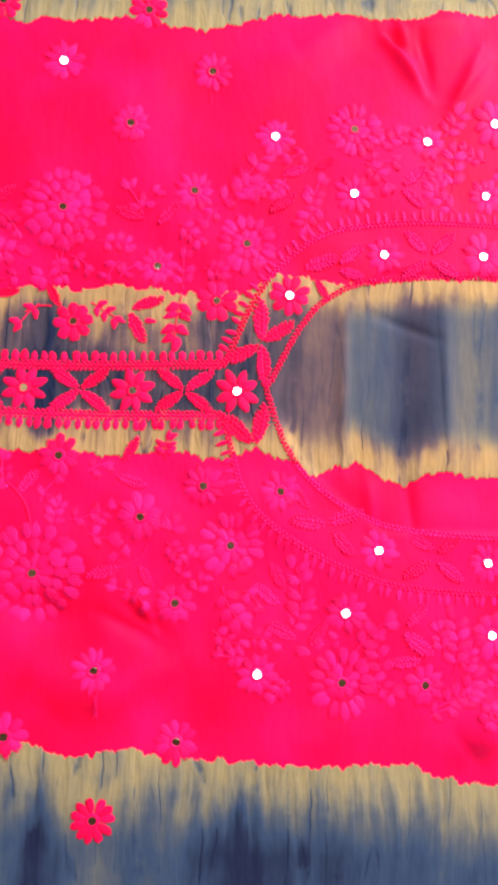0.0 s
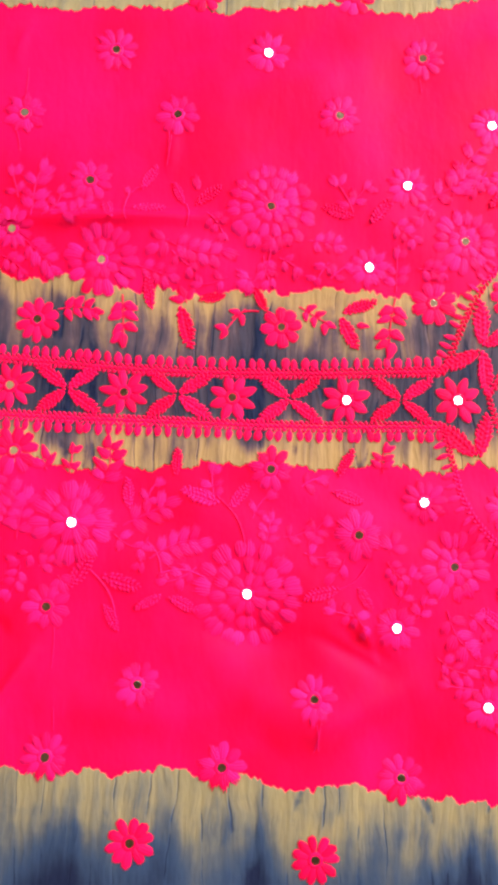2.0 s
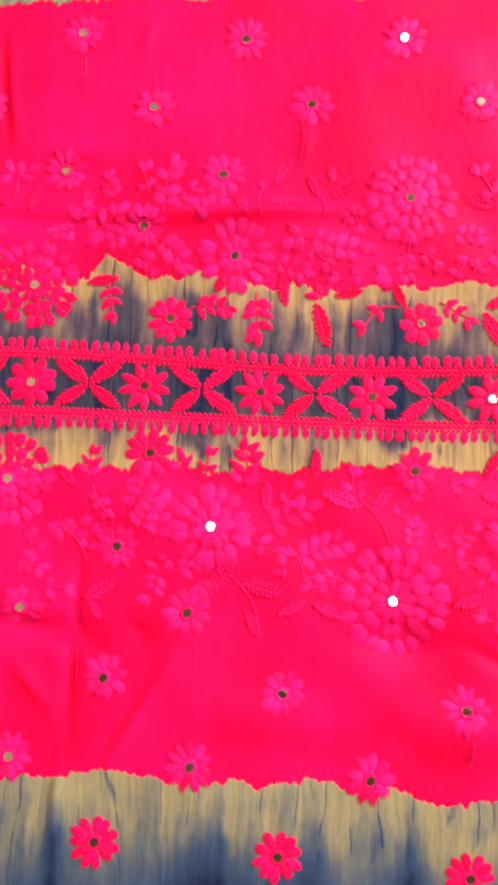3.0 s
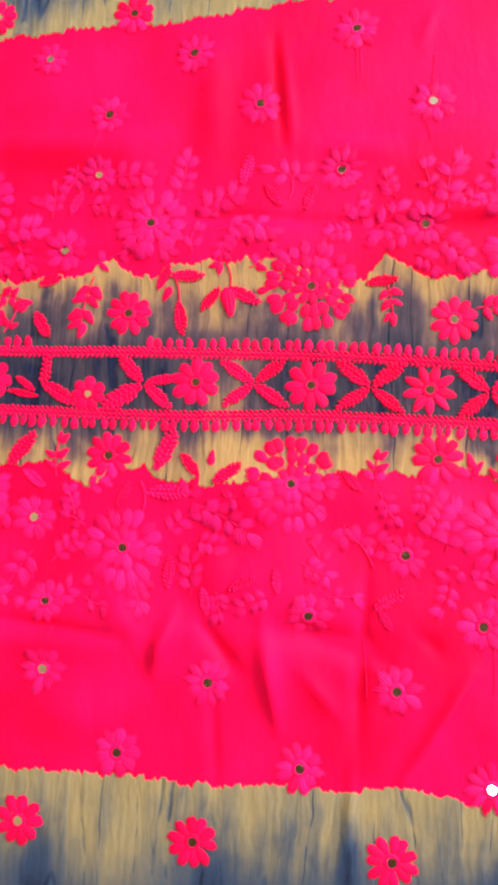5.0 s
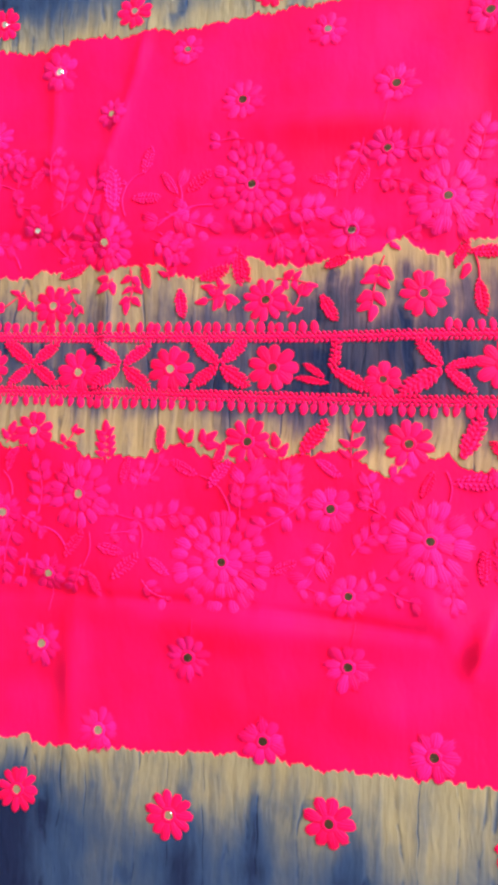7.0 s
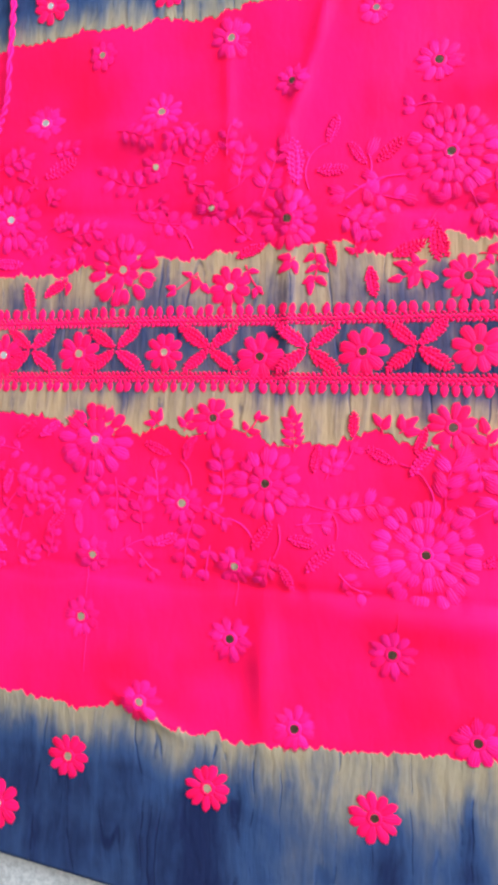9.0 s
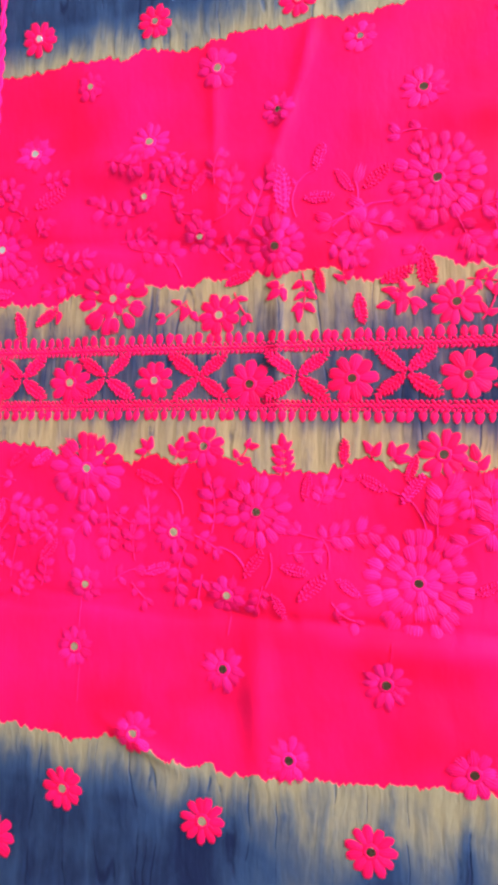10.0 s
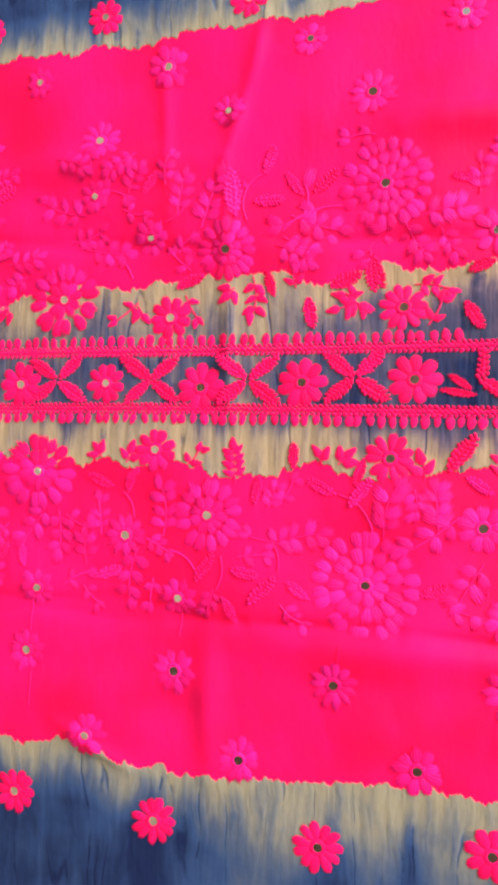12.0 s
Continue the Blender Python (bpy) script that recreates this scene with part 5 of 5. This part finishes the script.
sprig(-0.5079, -0.0844, -0.5407, -0.1067, 5)
sprig(-0.4916, -0.1135, -0.5080, -0.1398, 5)
sprig(-0.5080, -0.1391, -0.4924, -0.1433, 4)
stem(-0.6374, 0.1114, -0.6376, 0.1332)
stem(-0.6376, 0.1332, -0.6255, 0.1418)
stem(-0.5992, 0.1339, -0.5998, 0.1141)
stem(-0.6138, 0.1038, -0.5750, 0.1182)
stem(-0.6798, 0.1249, -0.6937, 0.1134)
stem(-0.7345, 0.0950, -0.7188, 0.0775)
stem(-0.7229, -0.0703, -0.7148, -0.0874)
stem(-0.6531, -0.1108, -0.6559, -0.1334)
stem(-0.6194, -0.1004, -0.6149, -0.1190)
stem(-0.5762, -0.0693, -0.5586, -0.0831)
stem(-0.5586, -0.0831, -0.5565, -0.0989)
stem(-0.6881, -0.1084, -0.6703, -0.1208)
# between the flowers along the middle
knotted_leaf(-0.4784, 0.1216, -0.4700, 0.1378, 0.95)
knotted_leaf(-0.4055, 0.0793, -0.3827, 0.0792, 0.95)
knotted_leaf(-0.3991, 0.0618, -0.3963, 0.0387, 0.95)
knotted_leaf(-0.3711, 0.0715, -0.3837, 0.0561, 0.95)
knotted_leaf(-0.3655, 0.0715, -0.3441, 0.0612, 0.95)
knotted_leaf(-0.2730, 0.0753, -0.2530, 0.0783, 0.95)
knotted_leaf(-0.3585, 0.1416, -0.3531, 0.1621, 0.95)
knotted_leaf(-0.3319, 0.1266, -0.3423, 0.1413, 0.95)
knotted_leaf(-0.3153, 0.1244, -0.3094, 0.1421, 0.95)
knotted_leaf(-0.4093, -0.0540, -0.3966, -0.0268, 0.95)
knotted_leaf(-0.3795, -0.0573, -0.3919, -0.0423, 0.95)
knotted_leaf(-0.4258, -0.0628, -0.4334, -0.0780, 0.95)
knotted_leaf(-0.4142, -0.0683, -0.3875, -0.0686, 0.95)
knotted_leaf(-0.3702, -0.0606, -0.3517, -0.0482, 0.95)
knotted_leaf(-0.3967, -0.1299, -0.3954, -0.1101, 0.95)
knotted_leaf(-0.3563, -0.1282, -0.3405, -0.1209, 0.95)
knotted_leaf(-0.3251, -0.1298, -0.3276, -0.1145, 0.95)
knotted_leaf(-0.2744, -0.0638, -0.2857, -0.0501, 0.95)
knotted_leaf(-0.2649, -0.1363, -0.2459, -0.1252, 0.95)
knotted_leaf(-0.2615, -0.1371, -0.2540, -0.1492, 0.95)
knotted_leaf(-0.3731, -0.1285, -0.3707, -0.1450, 0.95)
knotted_leaf(-0.4147, 0.0695, -0.4058, 0.0863, 0.95)
sprig(-0.4457, 0.1474, -0.4175, 0.1496, 6)
sprig(-0.4022, 0.1377, -0.3968, 0.1656, 6)
sprig(-0.4627, 0.1283, -0.4438, 0.1244, 5)
sprig(-0.3844, 0.1255, -0.3557, 0.1384, 6)
sprig(-0.3766, 0.1194, -0.3849, 0.1374, 3)
sprig(-0.3676, 0.1103, -0.3307, 0.1091, 7)
sprig(-0.3464, 0.1159, -0.3664, 0.0978, 5)
sprig(-0.3685, 0.1025, -0.3723, 0.0823, 5)
sprig(-0.3251, 0.1487, -0.3445, 0.1531, 3)
sprig(-0.3250, 0.1468, -0.3116, 0.1551, 3)
sprig(-0.2808, 0.1200, -0.2767, 0.1368, 4)
sprig(-0.2887, 0.1221, -0.2749, 0.1310, 4)
sprig(-0.2735, 0.1085, -0.2482, 0.1287, 6)
sprig(-0.2561, 0.1349, -0.2641, 0.1520, 5)
sprig(-0.2488, 0.1090, -0.2734, 0.1009, 5)
sprig(-0.4565, 0.0865, -0.4365, 0.0951, 4)
sprig(-0.4217, 0.0950, -0.4308, 0.1078, 3)
sprig(-0.4141, 0.0989, -0.4016, 0.0941, 3)
sprig(-0.4597, 0.0722, -0.4664, 0.0368, 7)
sprig(-0.4052, 0.0715, -0.4109, 0.0610, 1)
sprig(-0.3670, 0.0715, -0.3633, 0.0497, 1)
sprig(-0.2589, 0.0716, -0.2551, 0.0486, 5)
sprig(-0.3458, 0.0688, -0.3352, 0.0715, 1)
sprig(-0.4629, -0.0830, -0.4696, -0.0668, 5)
sprig(-0.4566, -0.0913, -0.4705, -0.0845, 4)
sprig(-0.4726, -0.1143, -0.4535, -0.0996, 6)
sprig(-0.4672, -0.1415, -0.4483, -0.1250, 5)
sprig(-0.4484, -0.1385, -0.4343, -0.1420, 4)
sprig(-0.4136, -0.1237, -0.4143, -0.1479, 6)
sprig(-0.4117, -0.1236, -0.4231, -0.1340, 3)
sprig(-0.3982, -0.0946, -0.3798, -0.0778, 5)
sprig(-0.3768, -0.0784, -0.3394, -0.0988, 8)
sprig(-0.3553, -0.0701, -0.3702, -0.0788, 4)
sprig(-0.3320, -0.1330, -0.3501, -0.1436, 5)
sprig(-0.3081, -0.1106, -0.2900, -0.1172, 5)
sprig(-0.2977, -0.1100, -0.3050, -0.0956, 4)
sprig(-0.2844, -0.0847, -0.2842, -0.0995, 3)
sprig(-0.2670, -0.1048, -0.2597, -0.0898, 4)
sprig(-0.2905, -0.1304, -0.2728, -0.1293, 4)
sprig(-0.2607, -0.0660, -0.2497, -0.0837, 5)
sprig(-0.4760, -0.0565, -0.4747, -0.0310, 5)
sprig(-0.3724, -0.0497, -0.3706, -0.0386, 1)
sprig(-0.2660, -0.0564, -0.2638, -0.0371, 5)
sprig(-0.3881, -0.0716, -0.3805, -0.0595, 3)
sprig(-0.4522, -0.0676, -0.4411, -0.0608, 4)
stem(-0.4097, 0.0871, -0.3990, 0.0598)
stem(-0.3680, 0.0889, -0.3654, 0.0677)
stem(-0.3250, 0.1456, -0.3265, 0.1323)
stem(-0.4183, -0.0618, -0.4163, -0.0809)
stem(-0.2878, -0.0884, -0.2652, -0.1116)
stem(-0.4190, -0.1277, -0.4162, -0.1473)
# between the flowers towards the neck
knotted_leaf(-0.1473, 0.1456, -0.1365, 0.1623, 0.95)
knotted_leaf(-0.1526, 0.1302, -0.1301, 0.1310, 0.95)
knotted_leaf(-0.1659, 0.1202, -0.1731, 0.1392, 0.95)
knotted_leaf(-0.1172, 0.1357, -0.1241, 0.1507, 0.95)
knotted_leaf(-0.1093, 0.1360, -0.0909, 0.1483, 0.95)
knotted_leaf(0.0027, 0.1300, -0.0183, 0.1383, 0.95)
knotted_leaf(0.0148, 0.1263, 0.0296, 0.1431, 0.95)
knotted_leaf(-0.1166, 0.0632, -0.1097, 0.0348, 0.95)
knotted_leaf(-0.0855, 0.0724, -0.1039, 0.0693, 0.95)
knotted_leaf(-0.0660, 0.0791, -0.0569, 0.0625, 0.95)
knotted_leaf(-0.1380, 0.0617, -0.1408, 0.0833, 0.95)
knotted_leaf(-0.0025, 0.0631, 0.0201, 0.0704, 0.95)
knotted_leaf(-0.0044, 0.0590, 0.0066, 0.0362, 0.95)
knotted_leaf(-0.1162, -0.0550, -0.1150, -0.0361, 0.95)
knotted_leaf(-0.0870, -0.0732, -0.1109, -0.0640, 0.95)
knotted_leaf(-0.0792, -0.0768, -0.0656, -0.0597, 0.95)
knotted_leaf(-0.1844, -0.1316, -0.1698, -0.1095, 0.95)
knotted_leaf(-0.1624, -0.1230, -0.1370, -0.1306, 0.95)
knotted_leaf(-0.1226, -0.1351, -0.1388, -0.1432, 0.95)
knotted_leaf(-0.1170, -0.1350, -0.0990, -0.1445, 0.95)
knotted_leaf(-0.1597, -0.1414, -0.1511, -0.1584, 0.95)
knotted_leaf(-0.1475, -0.0785, -0.1484, -0.0581, 0.95)
knotted_leaf(-0.0086, -0.0628, 0.0116, -0.0707, 0.95)
knotted_leaf(-0.0038, -0.1288, -0.0273, -0.1341, 0.95)
knotted_leaf(0.0095, -0.1266, 0.0180, -0.1421, 0.95)
knotted_leaf(-0.0049, -0.0520, 0.0054, -0.0347, 0.95)
sprig(-0.2212, 0.1275, -0.2153, 0.1624, 7)
sprig(-0.2015, 0.1242, -0.1813, 0.1369, 7)
sprig(-0.2337, 0.1393, -0.2386, 0.1573, 4)
sprig(-0.1558, 0.1403, -0.1577, 0.1481, 1)
sprig(-0.1076, 0.1464, -0.1100, 0.1584, 1)
sprig(-0.1221, 0.1076, -0.0812, 0.1009, 8)
sprig(-0.1261, 0.1094, -0.1404, 0.1020, 3)
sprig(-0.1450, 0.0904, -0.1204, 0.0824, 6)
sprig(-0.2238, 0.1038, -0.2025, 0.0835, 7)
sprig(-0.0522, 0.1143, -0.0607, 0.1049, 3)
sprig(-0.0467, 0.0981, -0.0338, 0.0896, 4)
sprig(-0.0681, 0.0851, -0.0779, 0.0799, 3)
sprig(0.0006, 0.1370, -0.0125, 0.1581, 4)
sprig(0.0026, 0.1412, 0.0133, 0.1550, 4)
sprig(-0.0250, 0.1112, -0.0022, 0.1079, 6)
sprig(-0.0148, 0.0952, -0.0233, 0.0818, 4)
sprig(-0.0107, 0.0872, 0.0019, 0.0966, 4)
sprig(0.0329, 0.1258, 0.0499, 0.1132, 5)
sprig(0.0571, 0.1392, 0.0483, 0.1255, 4)
sprig(0.0612, 0.1477, 0.0906, 0.1665, 6)
sprig(-0.1980, 0.0584, -0.1720, 0.0573, 7)
sprig(-0.1577, 0.0658, -0.1563, 0.0352, 7)
sprig(-0.1128, 0.0666, -0.1170, 0.0761, 3)
sprig(-0.0734, 0.0607, -0.0874, 0.0434, 4)
sprig(-0.0302, 0.0642, -0.0094, 0.0520, 5)
sprig(0.0068, 0.0534, 0.0163, 0.0525, 1)
sprig(0.0332, 0.0684, 0.0295, 0.0329, 7)
sprig(-0.1673, -0.0601, -0.1630, -0.0294, 7)
sprig(-0.1345, -0.0737, -0.1268, -0.0575, 4)
sprig(-0.1453, -0.0872, -0.1148, -0.0724, 6)
sprig(-0.1524, -0.0967, -0.1325, -0.1045, 4)
sprig(-0.1255, -0.1092, -0.0911, -0.0990, 8)
sprig(-0.1334, -0.1000, -0.1364, -0.1195, 4)
sprig(-0.2199, -0.0954, -0.2141, -0.0674, 5)
sprig(-0.2117, -0.1093, -0.2231, -0.1177, 4)
sprig(-0.2038, -0.1173, -0.1940, -0.1119, 4)
sprig(-0.1922, -0.1237, -0.1872, -0.1339, 3)
sprig(-0.2185, -0.1206, -0.2255, -0.1399, 5)
sprig(-0.0890, -0.0695, -0.0916, -0.0470, 5)
sprig(-0.0539, -0.0989, -0.0498, -0.0784, 6)
sprig(-0.0234, -0.0981, -0.0114, -0.0812, 5)
sprig(-0.0395, -0.0940, -0.0228, -0.0879, 4)
sprig(-0.0252, -0.1050, -0.0072, -0.1064, 4)
sprig(-0.0279, -0.0595, -0.0145, -0.0545, 4)
sprig(-0.0003, -0.1081, -0.0123, -0.1241, 3)
sprig(0.0304, -0.1112, 0.0427, -0.1229, 5)
sprig(0.0381, -0.1342, 0.0465, -0.1138, 4)
sprig(0.0040, -0.1453, -0.0120, -0.1420, 4)
sprig(0.0078, -0.1453, 0.0162, -0.1569, 4)
sprig(0.0496, -0.1451, 0.0542, -0.1324, 4)
sprig(0.0303, -0.1037, 0.0349, -0.0914, 3)
sprig(0.0261, -0.0473, 0.0279, -0.0302, 5)
sprig(-0.2035, -0.0535, -0.2062, -0.0387, 3)
sprig(-0.1884, -0.0531, -0.1870, -0.0362, 4)
stem(-0.1561, 0.1206, -0.1550, 0.1412)
stem(-0.1542, 0.1412, -0.1454, 0.1470)
stem(-0.0811, 0.0564, -0.0616, 0.0619)
stem(-0.0548, 0.1060, -0.0680, 0.0811)
stem(-0.1701, -0.1195, -0.1516, -0.1559)
stem(-0.1334, -0.1000, -0.1232, -0.1203)
stem(-0.1232, -0.1203, -0.0930, -0.1233)
stem(-0.0871, -0.0687, -0.0671, -0.1041)
stem(0.0150, -0.1115, -0.0038, -0.1288)
stem(-0.1152, 0.1358, -0.1146, 0.1193)
# small sprigs that fill the gaps
sprig(0.0340, 0.0820, 0.0340, 0.1080, 5)
sprig(-0.2330, -0.0900, -0.2220, -0.0620, 8)
sprig(-0.2770, -0.0980, -0.2650, -0.0850, 3)
sprig(-0.3910, 0.0980, -0.3880, 0.1150, 4)
sprig(-0.3820, -0.1300, -0.3870, -0.1040, 6)
sprig(-0.3495, 0.0870, -0.3347, 0.1006, 4)
sprig(-0.6096, 0.0983, -0.5885, 0.0885, 6)
sprig(-0.1216, 0.1003, -0.1072, 0.0902, 4)
sprig(-0.7717, 0.1622, -0.7477, 0.1518, 6)
sprig(-0.7388, -0.0958, -0.7422, -0.0713, 5)
sprig(-0.0611, -0.0801, -0.0497, -0.0647, 4)
sprig(-0.6381, -0.1107, -0.6193, -0.1090, 4)
sprig(-0.5566, 0.1605, -0.5760, 0.1585, 4)
sprig(-0.7180, 0.1608, -0.7390, 0.1487, 6)
sprig(-0.6583, -0.1347, -0.6627, -0.1511, 5)
sprig(-0.0878, 0.0842, -0.1083, 0.0794, 4)
sprig(-0.7003, -0.1304, -0.7036, -0.1500, 4)
sprig(-0.2128, 0.1255, -0.2016, 0.1441, 5)
sprig(-0.1029, -0.1173, -0.1247, -0.1264, 5)
sprig(-0.0987, 0.1271, -0.0869, 0.1119, 5)
sprig(0.0517, 0.0932, 0.0684, 0.0880, 6)
sprig(-0.2844, 0.1120, -0.3019, 0.1101, 6)
sprig(-0.0588, 0.0979, -0.0522, 0.0799, 5)
sprig(-0.3784, -0.0998, -0.3599, -0.1043, 6)
sprig(-0.6930, 0.1418, -0.6886, 0.1623, 5)
sprig(-0.3642, -0.1323, -0.3608, -0.1490, 5)
sprig(-0.7194, 0.1383, -0.7089, 0.1543, 6)
sprig(-0.2357, -0.0573, -0.2373, -0.0753, 5)
sprig(-0.2403, 0.0932, -0.2261, 0.0827, 5)
sprig(-0.6102, -0.1413, -0.5937, -0.1520, 5)
sprig(-0.4748, 0.1535, -0.4839, 0.1373, 5)
sprig(-0.7220, 0.1241, -0.7049, 0.1195, 4)
sprig(-0.5298, -0.0675, -0.5296, -0.0842, 5)
